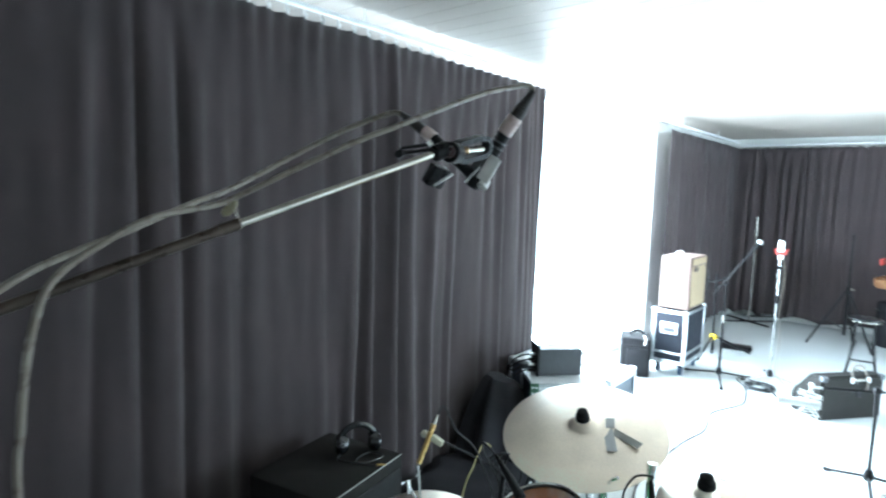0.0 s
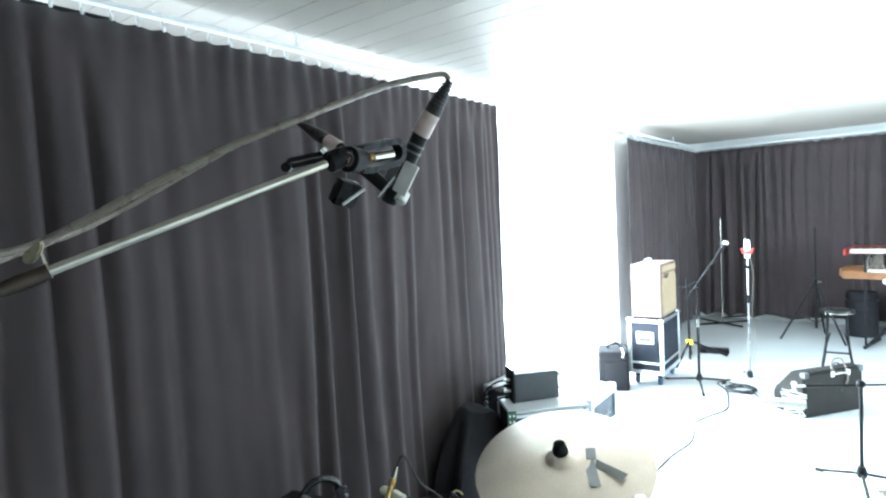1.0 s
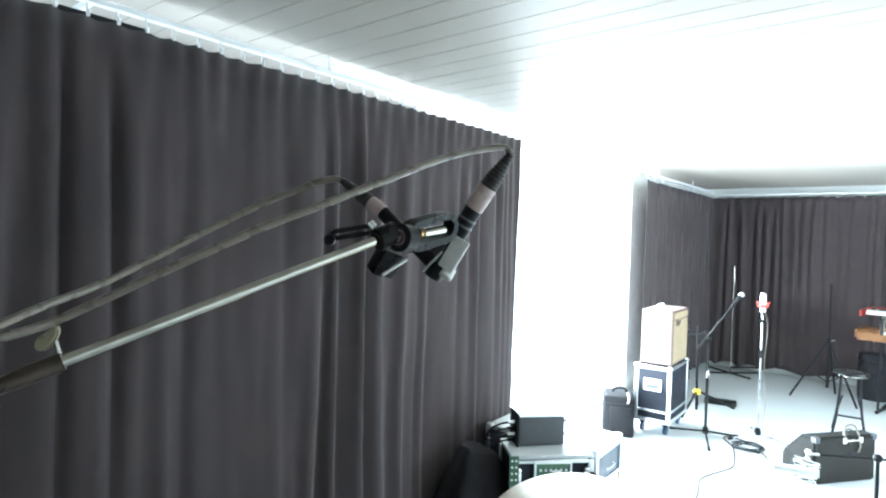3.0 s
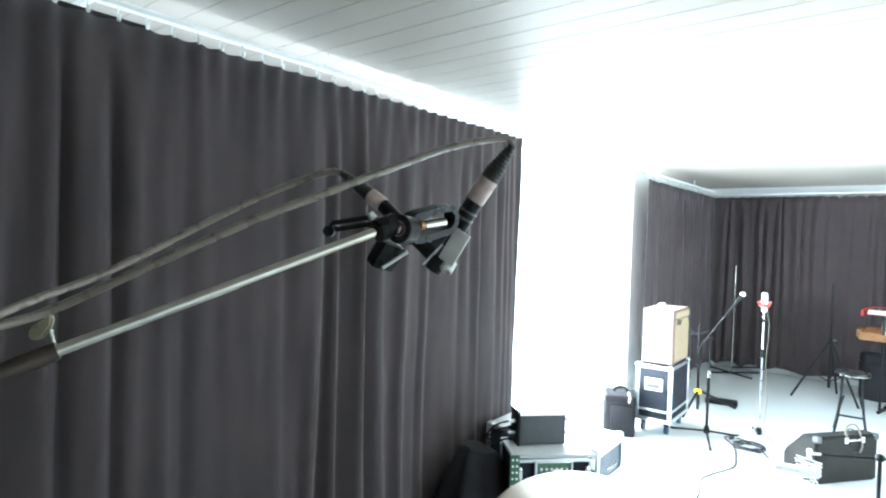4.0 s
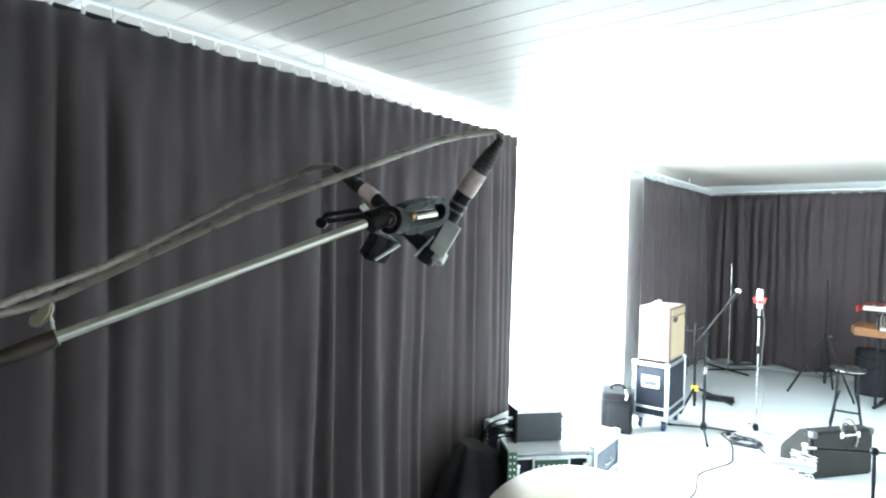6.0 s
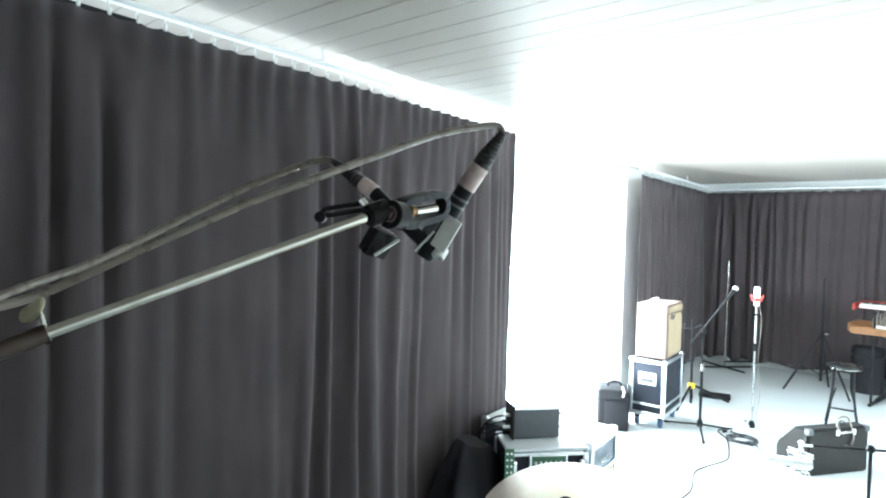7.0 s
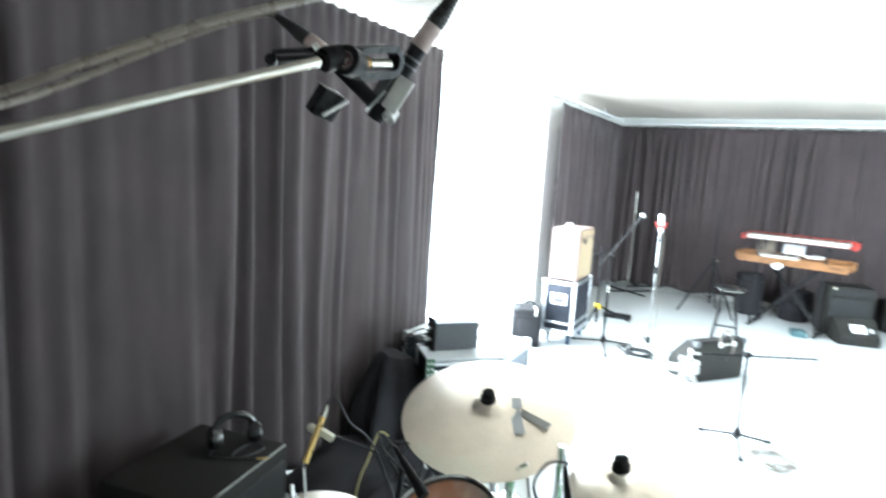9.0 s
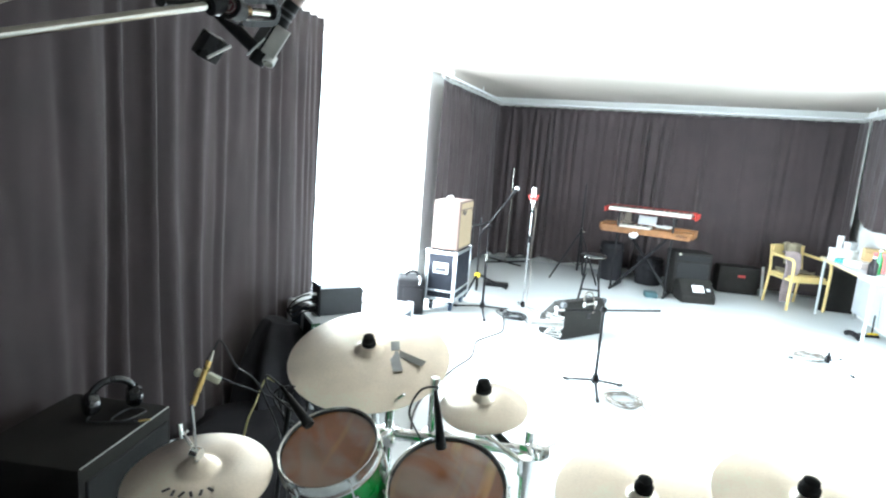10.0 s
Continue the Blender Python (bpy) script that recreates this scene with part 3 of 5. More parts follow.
CABLE_A = [(-0.2330, 0.6408, 1.9592), (-0.2379, 0.6324, 1.9661), (-0.2496, 0.6035, 1.9601), (-0.2609, 0.5709, 1.9510), (-0.2708, 0.5346, 1.9380), (-0.2853, 0.4611, 1.9074), (-0.3001, 0.3984, 1.8803), (-0.3217, 0.3489, 1.8573), (-0.3465, 0.3066, 1.8329), (-0.3719, 0.2678, 1.8091), (-0.3978, 0.2317, 1.7859), (-0.4141, 0.1889, 1.7648), (-0.3880, 0.1000, 1.7510), (-0.3890, 0.0350, 1.7160), (-0.3900, 0.0000, 1.6870), (-0.3910, -0.0150, 1.6510), (-0.3940, -0.0250, 1.5980), (-0.4000, -0.0300, 1.5310), (-0.4020, -0.0340, 1.4440), (-0.4530, -0.0120, 1.0000), (-0.4530, -0.0120, 0.3000), (-0.5530, -0.0120, 0.0060)]
CABLE_B = [(-0.4600, 0.5639, 1.9260), (-0.4705, 0.5556, 1.9280), (-0.4932, 0.5364, 1.9190), (-0.5404, 0.4904, 1.8899), (-0.5811, 0.4336, 1.8511), (-0.6020, 0.3706, 1.8121), (-0.5982, 0.3047, 1.7812), (-0.5756, 0.2346, 1.7599), (-0.5200, 0.1200, 1.7250), (-0.5000, 0.0200, 1.6900), (-0.4600, -0.0500, 1.6600)]

boom_cable("microphone_cable", CABLE_A, 0.0040, M_CABLE, "grey microphone cable draped along the boom")
boom_cable("microphone_cable", CABLE_B, 0.0046, M_CABLE, "grey microphone cable looped from the second microphone")


# ---- drum kit ----
def cymbal(name, centre, radius, tilt, lean, label, marks=0, bell=0.11, stand_to=None, arm=None, group="cymbals of the drum kit", nut=True):
    """A lathed bronze cymbal on its chrome stand; tilt towards -y and lean towards +x in degrees."""
    t = thing(name, label, "cymbal", group=group)
    m = Matrix.Translation(centre) @ pose(0, 0, 0, tilt, lean, 0)
    R = radius
    prof = [(0.006, 0.03), (0.02, 0.029), (R * bell * 1.1, 0.022), (R * bell * 1.55, 0.010), (R * bell * 1.8, 0.006)]
    for k in range(1, 15):
        f = k / 14
        r = R * bell * 1.8 + (R - R * bell * 1.8) * f
        prof.append((r, 0.006 - 0.028 * f ** 1.6 + (0.0006 if k % 2 else 0)))
    prof += [(R, -0.0235), (R * 0.5, -0.008), (R * bell * 1.7, 0.004), (0.006, 0.027)]
    disc = part("cymbal_disc", lathe(B(), prof, 72, m), M_BRASS, t, "thin lathed pale bronze disc")
    bm = B()
    lathe(bm, [(0, 0.070), (0.009, 0.069), (0.018, 0.064), (0.020, 0.048), (0.024, 0.045), (0.024, 0.030), (0, 0.030)], 20, m)
    if nut:
        part("felt_nut", bm, M_RUBBER, t, "black wing nut and felt")
    else:
        bm.free()
    up = (m.to_3x3() @ Vector((0, 0, 1))).normalized()
    c = Vector(centre)
    lower = c - up * 0.12
    part("tilter", rod(B(), lower, c + up * 0.03, 0.006, 12), M_CHROME, t)
    if arm:
        part("arm", rod(B(), lower, arm, 0.0095, 14), M_CHROME, t)
        part("tilter_clamp", rod(B(), lower - Vector((0.022, 0, 0)), lower + Vector((0.022, 0, 0)), 0.016, 14), M_CHROME, t)
        lower = Vector(arm)
    if stand_to is not None:
        foot = Vector((stand_to[0], stand_to[1], 0))
        part("stand_pole", rod(B(), Vector((foot.x, foot.y, 0.1)), lower, 0.0125, 14), M_CHROME, t)
        part("pole_clamp", rod(B(), lower - Vector((0, 0, 0.03)), lower + Vector((0, 0, 0.02)), 0.02, 14), M_CHROME, t)
        for k in range(3):
            a = radians(25 + 120 * k)
            part("leg", rod(B(), foot + Vector((0, 0, 0.32)), foot + Vector((0.27 * math.cos(a), 0.27 * math.sin(a), 0.012)), 0.008, 10), M_CHROME, t)
            ball_c = foot + Vector((0.27 * math.cos(a), 0.27 * math.sin(a), 0.014))
            part("rubber_foot", ball(B(), ball_c, 0.014), M_RUBBER, t)
    return t, disc, m


def strip(bm, m, x, y, turn, lx, ly, z=0.006):
    """A small patch of tape that lies on a tilted disc."""
    box(bm, lx, ly, 0.0012, m @ pose(x, y, z, 0, 0, turn))


ride, disc, rm = cymbal("ride_cymbal", (-0.576, 1.583, 1.004), 0.276, 18, 3, "large pale bronze ride cymbal with grey tape on it", stand_to=(-0.48, 1.70))
bm = B()
strip(bm, rm, 0.107, -0.019, -57, 0.107, 0.032, 0.0035)
part("tape", bm, M_GREYLAM, disc, "grey ribbed tape strip")
bm = B()
strip(bm, rm, 0.142, 0.015, -12, 0.116, 0.030, 0.0028)
part("tape", bm, M_DULLTAPE, disc, "dull grey tape strip")
part("tape", box(B(), 0.05, 0.03, 0.0012, rm @ pose(0.072, 0.055, 0.0055, 0, 0, -64)), M_GREYLAM, disc, "short grey tape strip")
cymbal("splash_cymbal", (-0.128, 1.435, 0.985), 0.131, 11, -2, "small pale bronze splash cymbal on a chrome arm", bell=0.14, stand_to=(0.035, 1.40), arm=(0.02, 1.375, 0.85))
cymbal("crash_cymbal", (0.330, 1.325, 0.862), 0.215, 14, 2, "bronze crash cymbal glaring in window light", stand_to=(0.40, 1.42))
cymbal("crash_cymbal", (0.685, 1.33, 0.952), 0.20, 14, 0, "pale bronze crash cymbal in bright daylight", stand_to=(0.74, 1.45))


def hi_hat():
    c = Vector((-0.752, 0.973, 0.840))
    t, disc, m = cymbal("hi_hat", c, 0.184, 9, 2, "bronze hi-hat cymbals with a lettered mark, on a chrome rod", bell=0.17, stand_to=(-0.752, 0.973), nut=False)
    bm = B()
    lathe(bm, [(0.01, -0.02), (0.05, -0.022), (0.176, -0.034), (0.176, -0.036), (0.05, -0.045), (0.03, -0.06), (0.01, -0.062)], 64, m)
    part("bottom_cymbal", bm, M_BRASS, t)
    bm = B()
    lathe(bm, [(0.0, 0.195), (0.0042, 0.194), (0.0042, 0.03), (0, 0.03)], 12, m)
    part("pull_rod", bm, M_CHROME, t, "thin chrome pull rod")
    bm = B()
    rod(bm, m @ Vector((-0.012, 0, 0.07)), m @ Vector((-0.055, 0.01, 0.10)), 0.0045, 10)
    rod(bm, m @ Vector((-0.012, 0, 0.052)), m @ Vector((0.012, 0, 0.052)), 0.015, 12)
    rod(bm, m @ Vector((-0.045, 0.0, 0.082)), m @ Vector((-0.058, 0.012, 0.115)), 0.007, 10)
    part("clutch", bm, M_CHROME, t, "chrome clutch with wing screw")
    # dark bars printed along an arc
    bm = B()
    for k in range(6):
        a = radians(-100 + k * 14)
        box(bm, 0.007, 0.019, 0.001, m @ pose(0.092 * math.cos(a), 0.092 * math.sin(a), 0.0038, 0, 0, math.degrees(a) + 90 + (18 if k % 2 else -18)))
    part("printed_mark", bm, M_INK, disc)


hi_hat()


def tom(name, centre, radius, depth, tilt, lean, label, post):
    t = thing(name, label, "drum", group="toms of the drum kit")
    m = Matrix.Translation(centre) @ pose(0, 0, 0, tilt, lean, 0)
    part("drumhead", lathe(B(), [(0, 0.0), (radius * 0.6, 0.0), (radius * 0.94, 0.001), (radius * 0.97, -0.006)], 56, m), M_HEAD, t, "amber-brown reflective batter head")
    part("shell", lathe(B(), [(radius * 0.95, -0.008), (radius * 0.95, -depth), (radius * 0.9, -depth), (radius * 0.9, -0.008)], 56, m), M_SHELL, t, "glossy green lacquered shell")
    hoop = [(radius * 0.955, 0.010), (radius * 0.985, 0.014), (radius * 1.0, 0.012), (radius * 1.0, -0.022), (radius * 1.045, -0.026), (radius * 1.045, -0.030), (radius * 0.965, -0.030), (radius * 0.955, 0.010)]
    part("hoop", lathe(B(), hoop, 56, m), M_CHROME, t, "chrome rim hoop")
    part("hoop_lining", lathe(B(), [(radius * 0.93, 0.002), (radius * 0.952, 0.010), (radius * 0.954, 0.001)], 56, m), M_HOOP, t)
    part("lower_hoop", lathe(B(), [(r, -z - depth) for r, z in hoop], 56, m), M_CHROME, t)
    part("lower_head", lathe(B(), [(0, -depth), (radius * 0.95, -depth)], 40, m), M_WHITE, t)
    for k in range(6):
        a = radians(20 + 60 * k)
        q = m @ Vector((radius * 1.025 * math.cos(a), radius * 1.025 * math.sin(a), 0))
        zz = m.to_3x3() @ Vector((0, 0, 1))
        part("tension_rod", rod(B(), q + zz * 0.006, q - zz * depth * 0.45, 0.0032, 8), M_CHROME, t)
        bm = B()
        box(bm, 0.022, 0.026, 0.05, m @ pose(radius * 0.975 * math.cos(a), radius * 0.975 * math.sin(a), -depth * 0.55, 0, 0, math.degrees(a)), 0.005, 2)
        part("lug", bm, M_CHROME, t, "chrome lug")
    a, b = m @ Vector((radius * 0.5, radius * 0.84, -depth * 0.5)), Vector(post)
    part("mount_arm", tube(B(), [a, a + Vector((0.02, 0.05, 0.02)), b], 0.008, 10), M_CHROME, t)
    return t


tom("rack_tom", (-0.472, 1.145, 0.888), 0.136, 0.19, 24, -4, "small green tom with an amber head and chrome rim", (-0.40, 1.45, 0.82))
tom("rack_tom", (-0.165, 1.249, 0.792), 0.166, 0.22, 26, 2, "green tom with an amber head and chrome rim", (-0.26, 1.50, 0.82))


def drum_rack():
    t = thing("drum_rack", "chrome tube rack with clamps holding the toms", "drum rack")
    part("cross_tube", rod(B(), (-0.60, 1.395, 0.81), (0.06, 1.575, 0.795), 0.019, 18), M_CHROME, t)
    for x, y, h in ((-0.43, 1.45, 0.90), (-0.30, 1.49, 1.0), (0.0, 1.56, 0.86)):
        part("post", rod(B(), (x, y, 0), (x, y, h), 0.0145, 16), M_CHROME, t)
        bm = B()
        box(bm, 0.055, 0.055, 0.06, pose(x, y, 0.765), 0.012, 2)
        rod(bm, (x - 0.045, y, 0.795), (x + 0.045, y, 0.795), 0.011, 10)
        part("clamp", bm, M_CHROME, t, "chrome pipe clamp")
        part("wing_bolt", box(B(), 0.012, 0.045, 0.016, pose(x + 0.03, y - 0.035, 0.80, 15, 0, 20), 0.004), M_CHROME, t)
        part("rubber_foot", rod(B(), (x, y, 0), (x, y, 0.04), 0.022, 14), M_RUBBER, t)
    part("thin_rod", tube(B(), [(-0.43, 1.45, 0.88), (-0.40, 1.42, 0.93), (-0.37, 1.41, 0.96)], 0.005, 8), M_CHROME, t)


drum_rack()


def cymbal_boom():
    t = thing("cymbal_mount", "chrome cymbal mount clamped to the rack post", "drum hardware")
    part("arm", rod(B(), (-0.155, 1.556, 0.865), (-0.005, 1.537, 0.77), 0.009, 12), M_CHROME, t)
    part("dark_sleeve", rod(B(), (-0.11, 1.55, 0.836), (-0.03, 1.54, 0.786), 0.0115, 12), M_BLACKMETAL, t)
    bm = B()
    box(bm, 0.05, 0.05, 0.06, pose(0.0, 1.545, 0.745), 0.012, 2)
    rod(bm, (-0.04, 1.52, 0.775), (0.05, 1.56, 0.785), 0.011, 10)
    part("clamp", bm, M_CHROME, t)
    part("wing_bolt", rod(B(), (0.01, 1.53, 0.79), (0.075, 1.62, 0.81), 0.005, 10), M_CHROME, t)
    part("wing_bolt", box(B(), 0.014, 0.05, 0.018, pose(0.012, 1.50, 0.82, 25, 0, 30), 0.004), M_CHROME, t)
    part("memory_lock", rod(B(), (0.0, 1.556, 0.70), (0.0, 1.556, 0.735), 0.021, 14), M_CHROME, t)


cymbal_boom()
single("drum_cable", tube(B(), [(-0.30, 1.49, 0.70), (-0.36, 1.46, 0.62), (-0.40, 1.5, 0.4), (-0.35, 1.6, 0.006)], 0.0035, 8), M_CABLE, "thin grey cable hanging from the drum rack", "cable")


def clip_mic(name, base, tip, loop, label):
    t = thing(name, label, "microphone", group="clip microphones on the drums")
    b, e = Vector(base), Vector(tip)
    d = (b - e).normalized()
    part("body", rod(B(), e, b, 0.014, 18, 0.009), M_BLACKMETAL, t)
    part("grille", lathe(B(), [(0, 0.002), (0.014, 0.0), (0.016, -0.010), (0.014, -0.022), (0, -0.024)], 18, Matrix.Translation(e) @ d.to_track_quat("Z", "Y").to_matrix().to_4x4()), M_GRILLE, t)
    part("plug", rod(B(), b, b + d * 0.05, 0.009, 14, 0.005), M_BLACKPLASTIC, t)
    part("lead", tube(B(), [b + d * 0.05, *loop], 0.0032, 8), M_CABLEBLACK, t)


clip_mic("clip_microphone", (-0.226, 1.302, 0.99), (-0.206, 1.29, 0.905), [(-0.238, 1.32, 1.045), (-0.29, 1.33, 1.02), (-0.33, 1.36, 0.93), (-0.30, 1.40, 0.83)], "black drum microphone clipped over the tom rim")
clip_mic("clip_microphone", (-0.610, 1.165, 0.99), (-0.545, 1.14, 0.955), [(-0.655, 1.185, 1.01), (-0.72, 1.21, 1.02), (-0.73, 1.24, 0.96), (-0.66, 1.26, 0.90)], "black drum microphone clipped at the small tom")


def gold_mic():
    t = thing("pencil_microphone_stand", "gold pencil microphone on a thin stand over the hi-hat", "microphone stand")
    a, b = Vector((-0.825, 1.094, 1.081)), Vector((-0.832, 1.040, 0.972))
    d = (a - b).normalized()
    part("microphone", rod(B(), b, a, 0.008, 18), M_GOLD, t, "gold pencil microphone")
    bm = B()
    rod(bm, a, a + d * 0.03, 0.008, 14, 0.004)
    part("plug", bm, M_DULLCHROME, t)
    c = a.lerp(b, 0.3)
    bm = B()
    box(bm, 0.04, 0.018, 0.02, Matrix.Translation(c + Vector((0.018, 0.01, -0.02))) @ pose(0, 0, 0, 0, 25, 20), 0.006, 2)
    ball(bm, c + Vector((-0.02, 0, 0)), 0.012)
    part("clip", bm, M_CREAM, t, "cream microphone clip")
    part("arm", rod(B(), c + Vector((0.03, 0.02, -0.01)), (-0.70, 1.30, 0.90), 0.0028, 10), M_BLACKMETAL, t)
    part("pole", rod(B(), (-0.70, 1.30, 0.90), (-0.92, 1.50, 0.0), 0.008, 10), M_BLACKMETAL, t)
    part("lead", tube(B(), [a + d * 0.03, a + d * 0.055 + Vector((0.008, 0.01, 0)), a + Vector((0.05, 0.05, -0.02)), a + Vector((0.09, 0.12, -0.12)), (-0.72, 1.33, 0.62), (-0.86, 1.42, 0.006)], 0.003, 8), M_CABLEBLACK, t)


gold_mic()


# ---- beside the curtain: cabinet with headphones ----
def cabinet():
    t = thing("loudspeaker_cabinet", "black tolex-covered loudspeaker cabinet with a grey front edge", "loudspeaker", pose(-1.674, 1.365, 0, 0, 0, 102))
    part("body", box(B(), 0.52, 0.44, 0.545, pose(0, 0, 0.02), 0.012, 2), M_TOLEX, t)
    part("grille", box(B(), 0.46, 0.012, 0.45, pose(0, -0.224, 0.06), 0.004), M_GRILLE, t)
    part("edge_trim", box(B(), 0.50, 0.006, 0.006, pose(0, -0.217, 0.561), 0.002), M_DULLTAPE, t, "thin grey edge strip")
    for sx in (-0.21, 0.21):
        for sy in (-0.16, 0.16):
            part("rubber_foot", rod(B(), (sx, sy, 0), (sx, sy, 0.022), 0.02, 12), M_RUBBER, t)


cabinet()


def headphones():
    t = thing("headphones", "black closed headphones lying on the cabinet with a coiled lead", "headphones", pose(-1.665, 1.52, 0.567, 0, 0, 62))
    bm = B()
    pts = [(0.085 * math.sin(a), 0.0, 0.05 + 0.085 * math.cos(a)) for a in [radians(q) for q in range(-95, 96, 19)]]
    tube(bm, pts, 0.015, 12, 4)
    part("headband", bm, M_GLOSSBLACK, t, "glossy padded black headband")
    for s in (-1, 1):
        q = part("ear_cup", lathe(B(), [(0, 0.034), (0.034, 0.032), (0.047, 0.018), (0.047, 0), (0.036, -0.02), (0, -0.022)], 24, pose(s * 0.072, 0, 0.05, 0, s * 90, 0)), M_GLOSSBLACK, t)
    part("lead", tube(B(), [(-0.07, 0, 0.01), (-0.1, -0.06, 0.006), (0.0, -0.12, 0.006), (0.1, -0.08, 0.006), (0.05, -0.03, 0.008), (-0.03, -0.1, 0.008), (0.05, -0.16, 0.006)], 0.004, 8), M_CABLEBLACK, t)
    part("jack", rod(B(), (0.05, -0.16, 0.008), (0.09, -0.17, 0.008), 0.004, 10), M_GOLD, t, "gold jack plug")


headphones()


def black_case():
    t = thing("equipment_case", "low black case with a rounded lid near the drums", "case", pose(-1.38, 0.72, 0, 0, 0, 12))
    part("body", box(B(), 0.5, 0.42, 0.44, pose(0, 0, 0), 0.03, 3), M_TOLEX, t)
    part("lid", box(B(), 0.51, 0.43, 0.11, pose(0, 0, 0.442), 0.045, 4), M_TOLEX, t)
    part("lid_trim", box(B(), 0.515, 0.435, 0.008, pose(0, 0, 0.437), 0.002), M_BLACKMETAL, t)


black_case()


def dark_mound(name, x, y, rx, ry, h, seed, label):
    """An added dark mound, uneven with hanging folds, that fills a dark-looking area."""
    bm = B()
    rings, seg = 18, 64
    last = None
    for j in range(rings + 1):
        f = j / rings
        ring = []
        for k in range(seg):
            a = 2 * math.pi * k / seg
            fold = 1 + 0.17 * f * math.cos(6 * a + 2.2 * math.sin(a + seed)) + 0.12 * noise.noise((2 * math.cos(a), 2 * math.sin(a), seed + f))
            r = (math.sin(f * math.pi / 2) ** (0.55 if h < 0.3 else 0.95)) * fold
            z = h * (1 - max(0, f - 0.25) / 0.75) * (1 + 0.12 * noise.noise((1.5 * math.cos(a) * f, 1.5 * math.sin(a) * f, seed))) if f > 0.25 else h * (1 + 0.12 * noise.noise((1.5 * math.cos(a) * f, 1.5 * math.sin(a) * f, seed)))
            ring.append(bm.verts.new((x + rx * r * math.cos(a), y + ry * r * math.sin(a), max(0.0, z))))
        if last:
            for k in range(seg):
                bm.faces.new((last[k], last[(k + 1) % seg], ring[(k + 1) % seg], ring[k]))
        else:
            bm.faces.new(ring)
        last = ring
    return single(name, bm, M_BAG, label, "cloth")


# dark mounds added where curtain foot and floor only look dark
dark_mound("dark_mound_rack", -1.84, 2.92, 0.24, 0.30, 0.56, 2, "dark mound added for the dark curtain foot beside the rack")
dark_mound("dark_mound_floor", -1.74, 2.52, 0.36, 0.50, 0.10, 9, "flat dark mound added for the dark floor under the curtain")
dark_mound("dark_mound_drums", -1.12, 2.02, 0.30, 0.62, 0.26, 5, "soft dark mound added for the dark area behind the drums")
single("yellow_cable", tube(B(), [(-0.84, 1.20, 0.004), (-0.83, 1.20, 0.4), (-0.818, 1.235, 0.78), (-0.822, 1.30, 0.88), (-0.826, 1.345, 0.93), (-0.818, 1.36, 0.937), (-0.805, 1.37, 0.925)], 0.003, 8), M_CABLEYELLOW, "thin pale yellow cable rising beside the ride cymbal", "cable")


def hung_coil():
    bm = B()
    for k in range(4):
        c, r = Vector((-0.745 + 0.008 * k, 1.375 + 0.012 * k, 0.858 - 0.006 * k)), 0.062 + 0.006 * (k % 3)
        pts = [c + Vector((r * math.cos(a), 0.015 * math.sin(2 * a + k), r * math.sin(a))) for a in [radians(q) for q in range(0, 361, 30)]]
        tube(bm, pts, 0.0042, 7, 3)
    tube(bm, [(-0.70, 1.385, 0.90), (-0.66, 1.39, 0.86), (-0.60, 1.395, 0.833), (-0.57, 1.40, 0.80), (-0.60, 1.40, 0.6), (-0.66, 1.38, 0.004)], 0.0042, 7)
    single("coiled_cable", bm, M_CABLEBLACK, "black cable coil hung on the end of the drum rack", "cable")


hung_coil()


